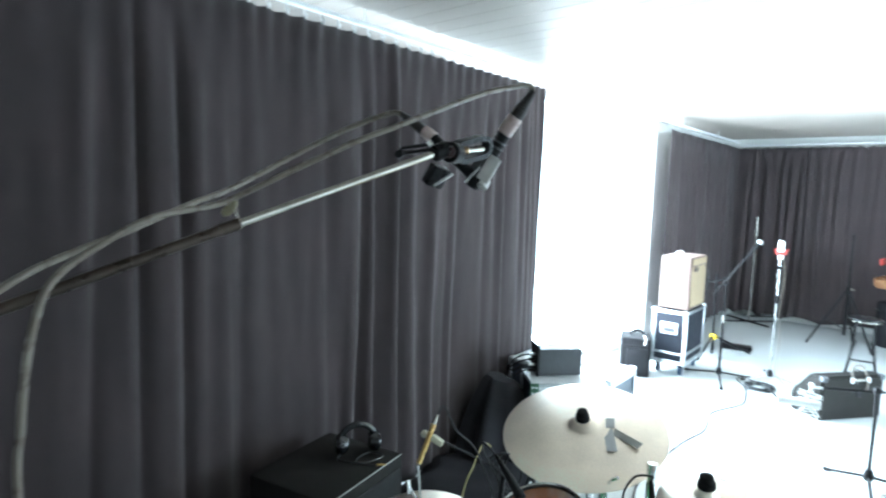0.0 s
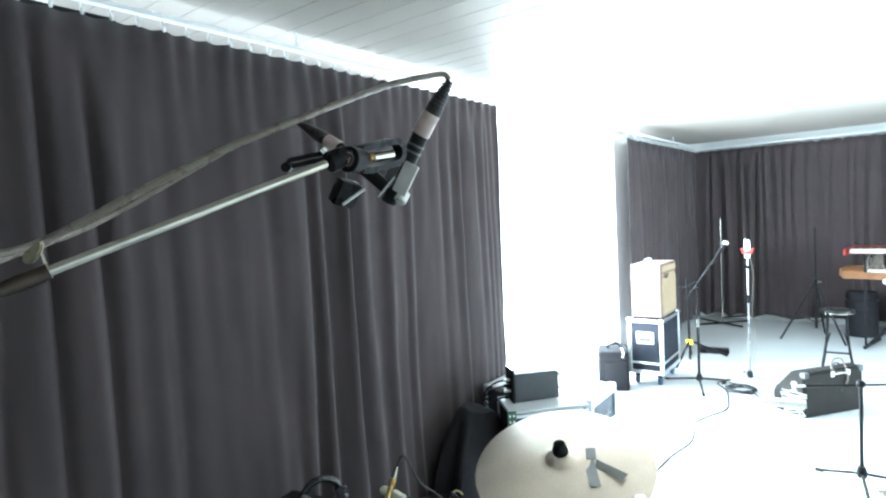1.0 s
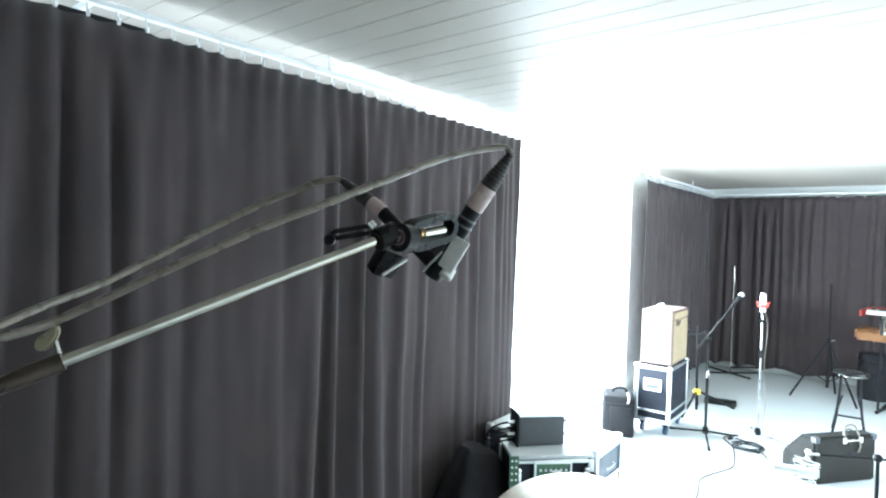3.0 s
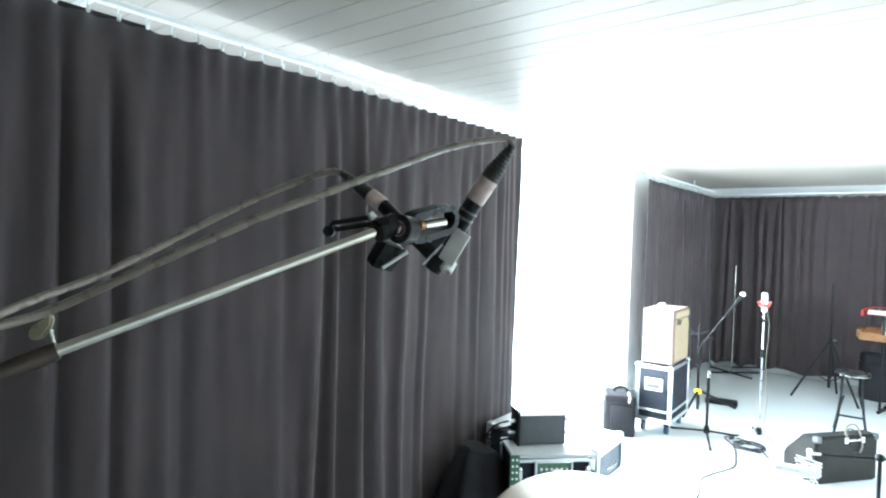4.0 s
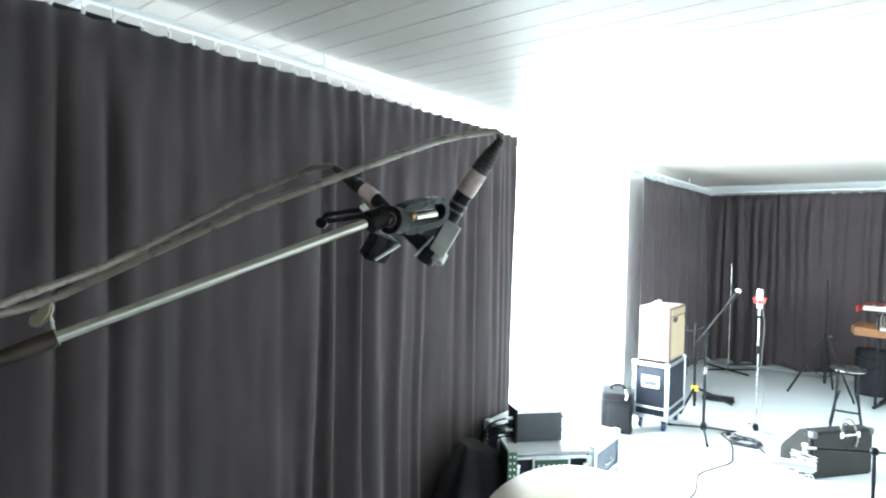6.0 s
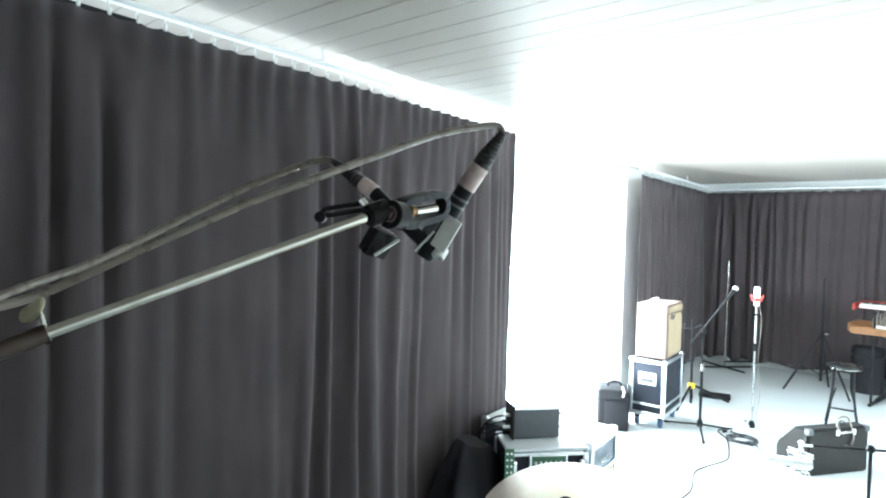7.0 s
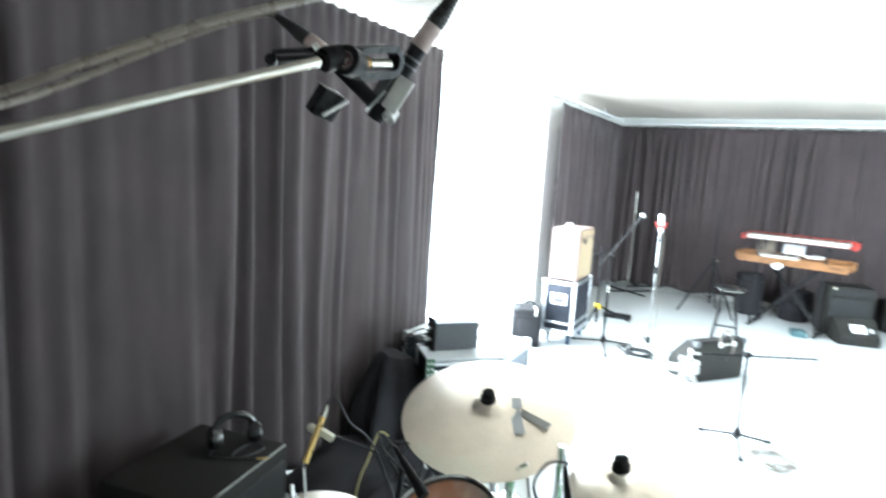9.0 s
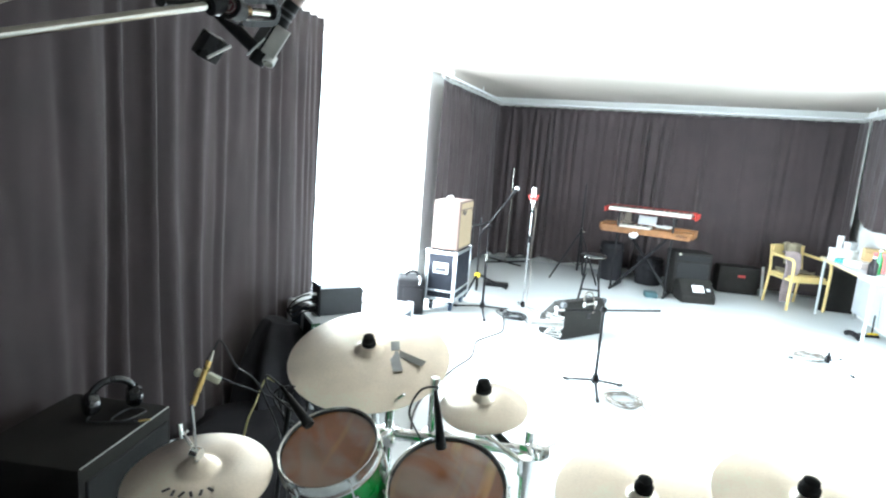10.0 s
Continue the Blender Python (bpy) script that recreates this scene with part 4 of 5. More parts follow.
# ---- rack case by the window ----
def rack_case():
    m = pose(-1.385, 3.010, 0, 0, 0, 46)
    t = thing("rack_case", "white-topped flight rack with a patch panel, aluminium edges and clasps", "flight case", m @ pose(0, 0, 0))
    w, dp, h = 0.49, 0.30, 0.61
    part("body", box(B(), w - 0.02, dp - 0.02, h - 0.03, pose(0, dp / 2, 0.01)), M_LAMINATE, t)
    part("top", box(B(), w, dp, 0.022, pose(0, dp / 2, h - 0.022), 0.004), M_GREYLAM, t, "pale worn top board")
    for sx in (-1, 1):
        for y in (0.012, dp - 0.012):
            part("corner_post", box(B(), 0.03, 0.03, h - 0.03, pose(sx * (w / 2 - 0.013), y, 0.0), 0.004), M_ALU, t)
    part("front_rim", box(B(), w - 0.06, 0.02, 0.02, pose(0, 0.002, h - 0.044), 0.003), M_ALU, t)
    part("end_panel", box(B(), 0.008, dp - 0.05, 0.15, pose(w / 2 - 0.004, dp / 2, h - 0.20), 0.002), M_BLUEGREY, t, "blue-grey end panel")
    for z in (h - 0.045, h - 0.225, 0.03):
        part("end_rim", box(B(), 0.014, dp - 0.05, 0.024, pose(w / 2 - 0.002, dp / 2, z), 0.003), M_ALU, t)
    p = part("patch_panel", box(B(), 0.2, 0.012, 0.13, pose(0.0, -0.006, h - 0.175), 0.003), M_GREENPCB, t, "dark green patch panel with sockets")
    first = None
    for i in range(6):
        for j in range(2):
            mm = pose(-0.075 + i * 0.03, -0.015, h - 0.078 - j * 0.045)
            if first is None:
                first = part("socket", lathe(B(), [(0.004, 0), (0.008, 0.001), (0.008, 0.006), (0, 0.006)], 10, pose(0, 0, 0, 90, 0, 0)), M_SILVER, p)
                first.matrix_basis = mm
            else:
                same_part("socket", first, p, mm)
    for sx in (-1, 1):
        part("panel_frame", box(B(), 0.012, 0.018, 0.145, pose(sx * 0.106, -0.008, h - 0.182), 0.002), M_ALU, t)
    part("panel_frame", box(B(), 0.224, 0.018, 0.010, pose(0, -0.008, h - 0.044), 0.002), M_ALU, t)
    part("panel_label", box(B(), 0.05, 0.003, 0.010, pose(0.02, -0.0135, h - 0.092), 0.0005), M_WHITE, p)
    for x in (-0.20, 0.20):
        c = part("clasp", box(B(), 0.03, 0.014, 0.08, pose(x, -0.006, h - 0.16), 0.004, 2), M_CHROME, t, "chrome butterfly clasp")
        part("clasp_knob", ball(B(), (x, -0.014, h - 0.08), 0.016, (1, 0.6, 1)), M_CHROME, c)
    q = part("side_panel", box(B(), 0.055, 0.012, 0.17, pose(-0.232, -0.016, h - 0.165), 0.002), M_GREENPCB, t, "green plate with white dots")
    for k in range(4):
        for x in (-0.244, -0.220):
            part("white_dot", rod(B(), (x, -0.020, h - 0.02 - 0.036 * k), (x, -0.024, h - 0.02 - 0.036 * k), 0.0065, 10), M_WHITE, q)
    for k in range(3):
        part("patch_lead", tube(B(), [(0.22 + 0.01 * k, -0.01, h - 0.10), (0.26, -0.06 - 0.01 * k, h - 0.11), (0.31 + 0.012 * k, 0.0, h - 0.16 - 0.02 * k), (0.32, 0.05, h - 0.3)], 0.005, 8), M_CABLEBLACK, t)


rack_case()


def side_case():
    t = thing("flight_case", "low pale flight case with a blue-grey side and aluminium corners", "flight case", pose(-1.61, 3.437, 0, 0, 0, 2))
    part("body", box(B(), 0.75, 0.40, 0.565, pose(0, 0, 0.015)), M_BLUEGREY, t)
    part("lid", box(B(), 0.77, 0.42, 0.028, pose(0, 0, 0.580), 0.004), M_GREYLAM, t)
    for sx in (-1, 1):
        for sy in (-1, 1):
            part("corner_post", box(B(), 0.028, 0.028, 0.585, pose(sx * 0.375, sy * 0.2, 0.0), 0.003), M_ALU, t)
            part("corner_cap", box(B(), 0.05, 0.05, 0.04, pose(sx * 0.365, sy * 0.19, 0.576), 0.006), M_ALU, t)
    for z in (0.02, 0.375, 0.556):
        part("end_rim", box(B(), 0.014, 0.37, 0.028, pose(0.377, 0, z), 0.003), M_ALU, t)
    part("end_board", box(B(), 0.008, 0.36, 0.30, pose(0.376, 0, 0.06), 0.002), M_TABLE, t, "bare birch end board")
    part("end_handle", tube(B(), [(0.381, -0.06, 0.47), (0.397, -0.055, 0.465), (0.397, 0.055, 0.465), (0.381, 0.06, 0.47)], 0.006, 8), M_CHROME, t)
    part("end_lead", tube(B(), [(0.381, -0.12, 0.36), (0.415, -0.10, 0.33), (0.413, 0.0, 0.24), (0.405, 0.05, 0.12), (0.435, 0.1, 0.006)], 0.006, 8), M_CABLEBLACK, t)
    for k in range(3):
        part("rivet", lathe(B(), [(0, 0.004), (0.007, 0.003), (0.009, 0)], 10, pose(0.16 + 0.05 * k, -0.02 + 0.04 * (k % 2), 0.612)), M_DULLCHROME, t)


side_case()


def stage_box():
    t = thing("stage_box", "black metal stage box with plugs and knobs on the rack", "audio device", pose(-1.555, 3.135, 0.612, 0, 0, 49))
    part("body", box(B(), 0.285, 0.13, 0.172, pose(0, 0, 0.004), 0.004), M_BOXGREY, t)
    part("ear", box(B(), 0.012, 0.15, 0.2, pose(-0.15, 0, 0.0), 0.002), M_BLACKMETAL, t)
    for z in (0.06, 0.14):
        part("knob", rod(B(), (0.142, -0.03, z), (0.165, -0.03, z), 0.011, 14), M_DULLCHROME, t)
    for k in range(4):
        z = 0.03 + 0.035 * k
        q = part("plug", rod(B(), (-0.155, -0.02, z), (-0.20, -0.02, z), 0.011, 12), M_SILVER if k % 2 else M_BLACKPLASTIC, t)
        part("lead", tube(B(), [(-0.20, -0.02, z), (-0.25, -0.02, z - 0.01), (-0.29, 0.02, z - 0.05), (-0.31, 0.08, max(0.01, z - 0.12))], 0.0055, 8), M_CABLEBLACK, q)


stage_box()


# ---- amplifier on its case, bag ----
def flight_case_amp():
    t = thing("flight_case", "dark blue flight case on casters with aluminium edges", "flight case", pose(-1.715, 5.93, 0, 0, 0, 2))
    w, dp, z0, h = 0.335, 0.62, 0.12, 0.545
    part("body", box(B(), w - 0.012, dp - 0.012, h - 0.01, pose(0, 0, z0 + 0.005)), M_LAMINATE, t)
    for sx in (-1, 1):
        for sy in (-1, 1):
            part("corner_post", box(B(), 0.036, 0.036, h, pose(sx * (w / 2 - 0.014), sy * (dp / 2 - 0.014), z0), 0.004), M_ALU, t)
            part("corner_cap", ball(B(), (sx * (w / 2 - 0.012), sy * (dp / 2 - 0.012), z0 + h - 0.012), 0.03, (1, 1, 0.8)), M_ALU, t)
            c = part("caster", rod(B(), (sx * 0.11 - 0.014, sy * 0.22, 0.045), (sx * 0.11 + 0.014, sy * 0.22, 0.045), 0.045, 20), M_BLUE, t, "blue caster wheel")
            part("caster_fork", box(B(), 0.05, 0.05, 0.045, pose(sx * 0.11, sy * 0.22, 0.078), 0.006), M_BLACKMETAL, c)
    for z in (z0, z0 + h - 0.036, z0 + 0.10):
        for sy in (-1, 1):
            part("edge", box(B(), w - 0.07, 0.014, 0.036 if z != z0 + 0.10 else 0.02, pose(0, sy * (dp / 2 - 0.004), z), 0.003), M_ALU, t)
        for sx in (-1, 1):
            part("edge", box(B(), 0.014, dp - 0.07, 0.036 if z != z0 + 0.10 else 0.02, pose(sx * (w / 2 - 0.004), 0, z), 0.003), M_ALU, t)
    d = part("handle_dish", box(B(), 0.17, 0.012, 0.12, pose(0.0, -dp / 2, z0 + 0.30), 0.004), M_ALU, t, "recessed steel handle dish")
    part("handle_recess", box(B(), 0.12, 0.008, 0.07, pose(0.0, -dp / 2 - 0.005, z0 + 0.325), 0.002), M_BOXGREY, d)
    part("handle", tube(B(), [(-0.055, -dp / 2 - 0.012, z0 + 0.385), (-0.05, -dp / 2 - 0.022, z0 + 0.375), (0.05, -dp / 2 - 0.022, z0 + 0.375), (0.055, -dp / 2 - 0.012, z0 + 0.385)], 0.006, 8), M_CHROME, d)
    part("top", box(B(), w - 0.05, dp - 0.05, 0.008, pose(0, 0, z0 + h - 0.004)), M_LAMINATE, t)


flight_case_amp()


def combo_amp():
    t = thing("guitar_amplifier", "cream guitar combo amplifier with a wheat grille, on a flight case", "amplifier", pose(-1.70, 5.91, 0.672, 0, 0, 2))
    w, dp, h = 0.295, 0.52, 0.525
    part("body", box(B(), w, dp, h, pose(0, 0, 0.006), 0.014, 3), M_AMPSIDE, t)
    part("grille", box(B(), 0.012, dp - 0.05, h - 0.12, pose(w / 2 + 0.002, 0, 0.03), 0.003), M_TWEED, t, "wheat woven grille cloth")
    part("control_panel", box(B(), 0.014, dp - 0.05, 0.06, pose(w / 2 + 0.003, 0, h - 0.075), 0.003), M_TWEED, t)
    bm = B()
    tube(bm, [(w / 2 + 0.012, -0.2, h - 0.13), (w / 2 + 0.012, -0.15, h - 0.09), (w / 2 + 0.012, -0.12, h - 0.14), (w / 2 + 0.012, -0.06, h - 0.10)], 0.007, 8)
    part("badge", bm, M_INK, t, "dark plain badge")
    part("handle", tube(B(), [(-0.05, -0.11, h + 0.006), (-0.05, -0.09, h + 0.03), (-0.05, 0.0, h + 0.036), (-0.05, 0.09, h + 0.03), (-0.05, 0.11, h + 0.006)], 0.011, 8), M_WHITE, t, "pale carrying handle")
    for s in (-1, 1):
        for q in (-1, 1):
            part("rubber_foot", rod(B(), (s * 0.13, q * 0.22, -0.004), (s * 0.13, q * 0.22, 0.01), 0.016, 10), M_RUBBER, t)
    part("side_lead", tube(B(), [(w / 2 + 0.01, 0.2, h - 0.1), (w / 2 + 0.03, 0.26, h - 0.2), (w / 2 + 0.02, 0.275, h - 0.35), (w / 2 + 0.03, 0.28, -0.2)], 0.005, 8), M_CABLEBLACK, t)


combo_amp()


def bag():
    t = thing("equipment_bag", "black padded equipment bag with a handle on the floor", "bag", pose(-1.96, 5.48, 0, 0, 0, 24))
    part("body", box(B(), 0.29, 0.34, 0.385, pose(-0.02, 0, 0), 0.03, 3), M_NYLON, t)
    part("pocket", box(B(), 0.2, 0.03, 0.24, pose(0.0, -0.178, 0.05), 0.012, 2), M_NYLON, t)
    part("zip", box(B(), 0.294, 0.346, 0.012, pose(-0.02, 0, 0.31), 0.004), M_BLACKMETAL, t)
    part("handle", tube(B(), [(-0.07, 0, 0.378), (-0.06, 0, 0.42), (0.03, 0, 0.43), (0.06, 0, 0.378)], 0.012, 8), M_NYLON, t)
    part("strap_end", tube(B(), [(0.06, -0.02, 0.385), (0.06, -0.1, 0.40), (0.07, -0.165, 0.37), (0.06, -0.178, 0.33)], 0.008, 8), M_CABLEWHITE, t, "pale webbing strap")


bag()


# ---- microphone stands in the room ----
def tripod_base(t, r, z0, material, turn=0.0, rl=0.01, tip=M_RUBBER):
    part("hub", lathe(B(), [(0, z0 + 0.05), (0.02, z0 + 0.05), (0.028, z0 + 0.02), (0.032, z0), (0.024, z0 - 0.02), (0, z0 - 0.02)], 16), M_BLACKPLASTIC, t)
    for k in range(3):
        a = radians(turn + 120 * k)
        e = Vector((r * math.cos(a), r * math.sin(a), 0.012))
        part("leg", rod(B(), (0.02 * math.cos(a), 0.02 * math.sin(a), z0), e, rl, 10), material, t)
        part("rubber_foot", rod(B(), e - Vector((0.03 * math.cos(a), 0.03 * math.sin(a), -0.004)), e + Vector((0.012 * math.cos(a), 0.012 * math.sin(a), 0)), rl + 0.003, 10), tip, t)


def vocal_stand():
    t = thing("microphone_stand", "black tripod boom stand holding a silver-headed vocal microphone", "microphone stand", pose(-1.275, 5.87, 0))
    tripod_base(t, 0.34, 0.07, M_BLACKMETAL, 50)
    part("pole", rod(B(), (0, 0, 0.08), (0, 0, 0.62), 0.0135, 14), M_BLACKMETAL, t)
    part("inner_pole", rod(B(), (0, 0, 0.62), (0, 0, 0.95), 0.009, 14), M_BLACKMETAL, t)
    part("collar", rod(B(), (0, 0, 0.58), (0, 0, 0.65), 0.019, 14), M_DULLCHROME, t)
    part("swivel", ball(B(), (0, 0, 0.96), 0.028, (1, 1, 0.8)), M_BLACKPLASTIC, t)
    a, b = Vector((-0.075, -0.09, 0.86)), Vector((0.15, 0.185, 1.265))
    part("boom", rod(B(), a, b, 0.009, 12), M_BLACKMETAL, t)
    d = (b - a).normalized()
    part("counter_grip", rod(B(), a, a + d * 0.09, 0.015, 12), M_BLACKPLASTIC, t)
    q = part("microphone", rod(B(), b - d * 0.01, b + d * 0.13, 0.012, 14, 0.019), M_BLACKMETAL, t)
    part("grille_ball", ball(B(), b + d * 0.145, 0.027), M_SILVER, q, "silver mesh ball")


vocal_stand()


def studio_stand():
    t = thing("microphone_stand", "chrome straight stand with a red-shockmounted studio microphone", "microphone stand", pose(-0.895, 6.23, 0) @ Matrix.Diagonal((1, 1, 0.975, 1)))
    tripod_base(t, 0.30, 0.06, M_SILVERTUBE, -10, 0.008)
    part("pole", rod(B(), (0, 0, 0.07), (0, 0, 0.85), 0.009, 14), M_SILVERTUBE, t)
    part("inner_pole", rod(B(), (0, 0, 0.85), (0, 0, 1.24), 0.0085, 14), M_CHROME, t, "bright chrome inner pole")
    part("collar", rod(B(), (0, 0, 0.80), (0, 0, 0.88), 0.02, 14), M_BLACKPLASTIC, t)
    part("head_joint", rod(B(), (-0.025, 0, 1.16), (0.03, 0, 1.16), 0.016, 12), M_BLACKPLASTIC, t)
    c = part("cradle", lathe(B(), [(0.028, 1.29), (0.044, 1.296), (0.050, 1.31), (0.046, 1.328), (0.041, 1.326), (0.045, 1.31), (0.04, 1.30), (0.028, 1.295)], 24), M_RED, t, "red shock mount ring")
    for k in range(4):
        a = radians(45 + 90 * k)
        part("cradle_ear", rod(B(), (0.045 * math.cos(a), 0.045 * math.sin(a), 1.31), (0.072 * math.cos(a), 0.072 * math.sin(a), 1.35), 0.007, 8), M_RED, c)
    part("microphone", lathe(B(), [(0, 1.25), (0.025, 1.25), (0.027, 1.33), (0.027, 1.42), (0.02, 1.435), (0, 1.437)], 20), M_SILVER, t, "silver studio microphone")
    part("lead", tube(B(), [(0.02, 0, 1.26), (0.05, -0.02, 1.1), (0.03, 0.01, 0.7), (0.06, -0.02, 0.4), (0.04, 0, 0.1), (0.15, -0.1, 0.012)], 0.0028, 8), M_CABLE, t)


studio_stand()


def low_stand(name, x, y, h, label, arm=None, turn=10, r=0.3, coil=None):
    t = thing(name, label, "microphone stand", pose(x, y, 0))
    tripod_base(t, r, 0.07, M_BLACKMETAL, turn)
    part("pole", rod(B(), (0, 0, 0.08), (0, 0, h), 0.0115, 14), M_BLACKMETAL, t)
    if arm:
        part("swivel", ball(B(), (0, 0, h), 0.026), M_BLACKPLASTIC, t)
        part("boom", rod(B(), arm[0], arm[1], 0.008, 12), M_BLACKMETAL, t)
    return t


WX, WY = 0.07, 4.25
ls = low_stand("microphone_stand", WX, WY, 0.63, "low black boom stand with a white microphone", ((0.40, 0.15, 0.65), (-0.28, -0.08, 0.60)), 40, 0.25)
q = part("microphone", rod(B(), (-0.51, -0.15, 0.485), (-0.275, -0.10, 0.492), 0.026, 20), M_CABLEWHITE, ls, "white large microphone")
for y in (-0.145, -0.085):
    for x0, z0, x1, z1 in ((-0.067, 0.075, 0.068, 0.055), (-0.06, 0.042, 0.07, 0.036), (-0.067, 0.075, 0.02, 0.03), (0.068, 0.055, -0.02, 0.03), (-0.055, -0.052, 0.055, -0.036), (-0.07, -0.08, 0.06, -0.082), (-0.02, -0.03, -0.07, -0.08), (0.02, -0.03, 0.06, -0.082)):
        part("shock_mount_wire", rod(B(), (-0.34 + x0, y, 0.488 + z0), (-0.34 + x1, y, 0.488 + z1), 0.0042, 8), M_CABLEWHITE, q)
for x in (-0.40, -0.28):
    part("shock_mount_wire", rod(B(), (x, -0.145, 0.545), (x, -0.085, 0.545), 0.0042, 8), M_CABLEWHITE, q)
bm = B()
for z, r0 in ((0.572, 0.015), (0.596, 0.012), (0.615, 0.017)):
    ball(bm, (-0.335, -0.115, z), r0, (1, 1, 0.9))
rod(bm, (-0.335, -0.115, 0.60), (-0.28, -0.08, 0.60), 0.008, 10)
part("swivel_joint", bm, M_CABLEWHITE, q, "white swivel joint")

st4 = thing("folded_stand_base", "low pale tripod stand base lying open on the floor", "stand", pose(2.07, 6.0, 0))
tripod_base(st4, 0.31, 0.05, M_GREYLAM, 55, 0.007)
part("stub", rod(B(), (0, 0, 0.05), (0, 0, 0.13), 0.011, 12), M_BLACKMETAL, st4, "short black stub")


def coil(name, x, y, r, turns, thick, material, label, seed):
    rnd = random.Random(seed)
    pts = []
    for k in range(turns * 10):
        a = 2 * math.pi * k / 10
        rr = r * (1 + rnd.uniform(-0.2, 0.16))
        pts.append((x + rr * math.cos(a), y + rr * 0.9 * math.sin(a), thick + 0.006 * (k // 10) + rnd.uniform(0, 0.01)))
    pts.append((x + r * 1.6, y - r * 1.4, thick))
    return single(name, tube(B(), pts, thick, 8, 4), material, label, "cable")


coil("cable_coil", -0.905, 5.86, 0.115, 5, 0.006, M_CABLEBLACK, "coil of black cable on the floor", 1)
coil("cable_coil", 0.29, 4.10, 0.125, 7, 0.0036, M_CABLE, "loose coil of grey cable on the floor", 2)
coil("cable_coil", 1.96, 6.15, 0.125, 6, 0.004, M_CABLE, "loose coil of grey cable beside the stand base", 3)
single("floor_cable", tube(B(), [(-0.97, 6.05, 0.006), (-1.10, 6.08, 0.006), (-1.14, 6.0, 0.006), (-1.02, 5.80, 0.006), (-0.94, 5.50, 0.006), (-0.91, 5.26, 0.006), (-1.0, 5.0, 0.006), (-1.04, 4.80, 0.006), (-0.97, 4.42, 0.006), (-1.02, 4.0, 0.006), (-1.0, 3.2, 0.006), (-0.6, 2.3, 0.006), (-0.4, 1.7, 0.006)], 0.007, 8), M_CABLEDARK, "thin grey cable snaking over the floor", "cable")


# ---- wedge monitor ----
def wedge():
    t = thing("wedge_monitor", "black wedge stage monitor lying on the bright floor", "loudspeaker", pose(-0.285, 5.66, 0, 0, 0, 53))
    prof = [(-0.16, 0.0), (0.16, 0.0), (0.16, 0.17), (-0.03, 0.372), (-0.16, 0.372)]
    w = 0.305
    bm = B()
    lo = [bm.verts.new((-w, y, z)) for y, z in prof]
    hi = [bm.verts.new((w, y, z)) for y, z in prof]
    bm.faces.new(lo)
    bm.faces.new(hi[::-1])
    for k in range(5):
        j = (k + 1) % 5
        bm.faces.new((lo[k], lo[j], hi[j], hi[k]))
    bmesh.ops.recalc_face_normals(bm, faces=bm.faces)
    bmesh.ops.bevel(bm, geom=list(bm.edges), offset=0.018, segments=2, affect="EDGES")
    part("body", bm, M_TOLEX, t)
    latch = part("latch", box(B(), 0.15, 0.014, 0.022, pose(0.06, -0.163, 0.325), 0.005), M_DULLCHROME, t, "dull metal latch")
    for x in (-0.02, 0.14):
        part("latch_plate", box(B(), 0.035, 0.010, 0.045, pose(x, -0.162, 0.313), 0.003), M_SILVER, latch)
    part("handle_recess", box(B(), 0.06, 0.008, 0.05, pose(0.06, -0.1605, 0.19), 0.003), M_BLACKMETAL, t)
    part("lead", tube(B(), [(0.00, -0.165, 0.33), (0.0, -0.13, 0.39), (0.04, -0.12, 0.44), (0.11, -0.12, 0.44), (0.14, -0.13, 0.39), (0.12, -0.175, 0.30), (0.10, -0.175, 0.24)], 0.007, 8), M_CABLE, t)
    part("lead", tube(B(), [(0.03, -0.168, 0.30), (0.02, -0.13, 0.385), (0.07, -0.11, 0.41), (0.12, -0.12, 0.385)], 0.006, 8), M_CABLEBLACK, t)
    for x in (-0.282, 0.282):
        part("corner_cap", box(B(), 0.05, 0.05, 0.05, pose(x, -0.139, 0.3255), 0.012, 2), M_BOXGREY, t, "grey metal corner cap")
    part("socket_dish", box(B(), 0.006, 0.08, 0.08, pose(0.306, 0.0, 0.14), 0.002), M_BLACKMETAL, t)


wedge()


# ---- stool, keyboards ----
def stool():
    t = thing("round_stool", "black round padded stool on folding metal legs", "stool", pose(-0.23, 7.0, 0, 0, 0, 4))
    part("seat", lathe(B(), [(0, 0.635), (0.12, 0.635), (0.145, 0.628), (0.152, 0.608), (0.14, 0.597), (0, 0.597)], 36), M_SEAT, t, "black vinyl round seat")
    for sx in (-1, 1):
        for sy in (-1, 1):
            part("leg", tube(B(), [(sx * 0.08, sy * 0.05, 0.605), (sx * 0.085, sy * 0.055, 0.42), (sx * 0.105, sy * 0.09, 0.2), (sx * 0.135, sy * 0.125, 0.012)], 0.012, 10, 5), M_BLACKMETAL, t)
        part("brace", rod(B(), (sx * 0.106, -0.095, 0.18), (sx * 0.106, 0.095, 0.18), 0.009, 10), M_BLACKMETAL, t)
        part("strut", rod(B(), (sx * 0.060, -0.045, 0.40), (sx * 0.104, -0.088, 0.235), 0.008, 10), M_BLACKMETAL, t)
    part("cross_brace", rod(B(), (-0.104, -0.090, 0.205), (0.104, -0.090, 0.205), 0.010, 10), M_BLACKMETAL, t)
    part("seat_rim", lathe(B(), [(0.150, 0.598), (0.156, 0.600), (0.156, 0.610), (0.150, 0.612), (0.150, 0.598)], 36), M_DULLCHROME, t, "thin metal seat rim")


stool()


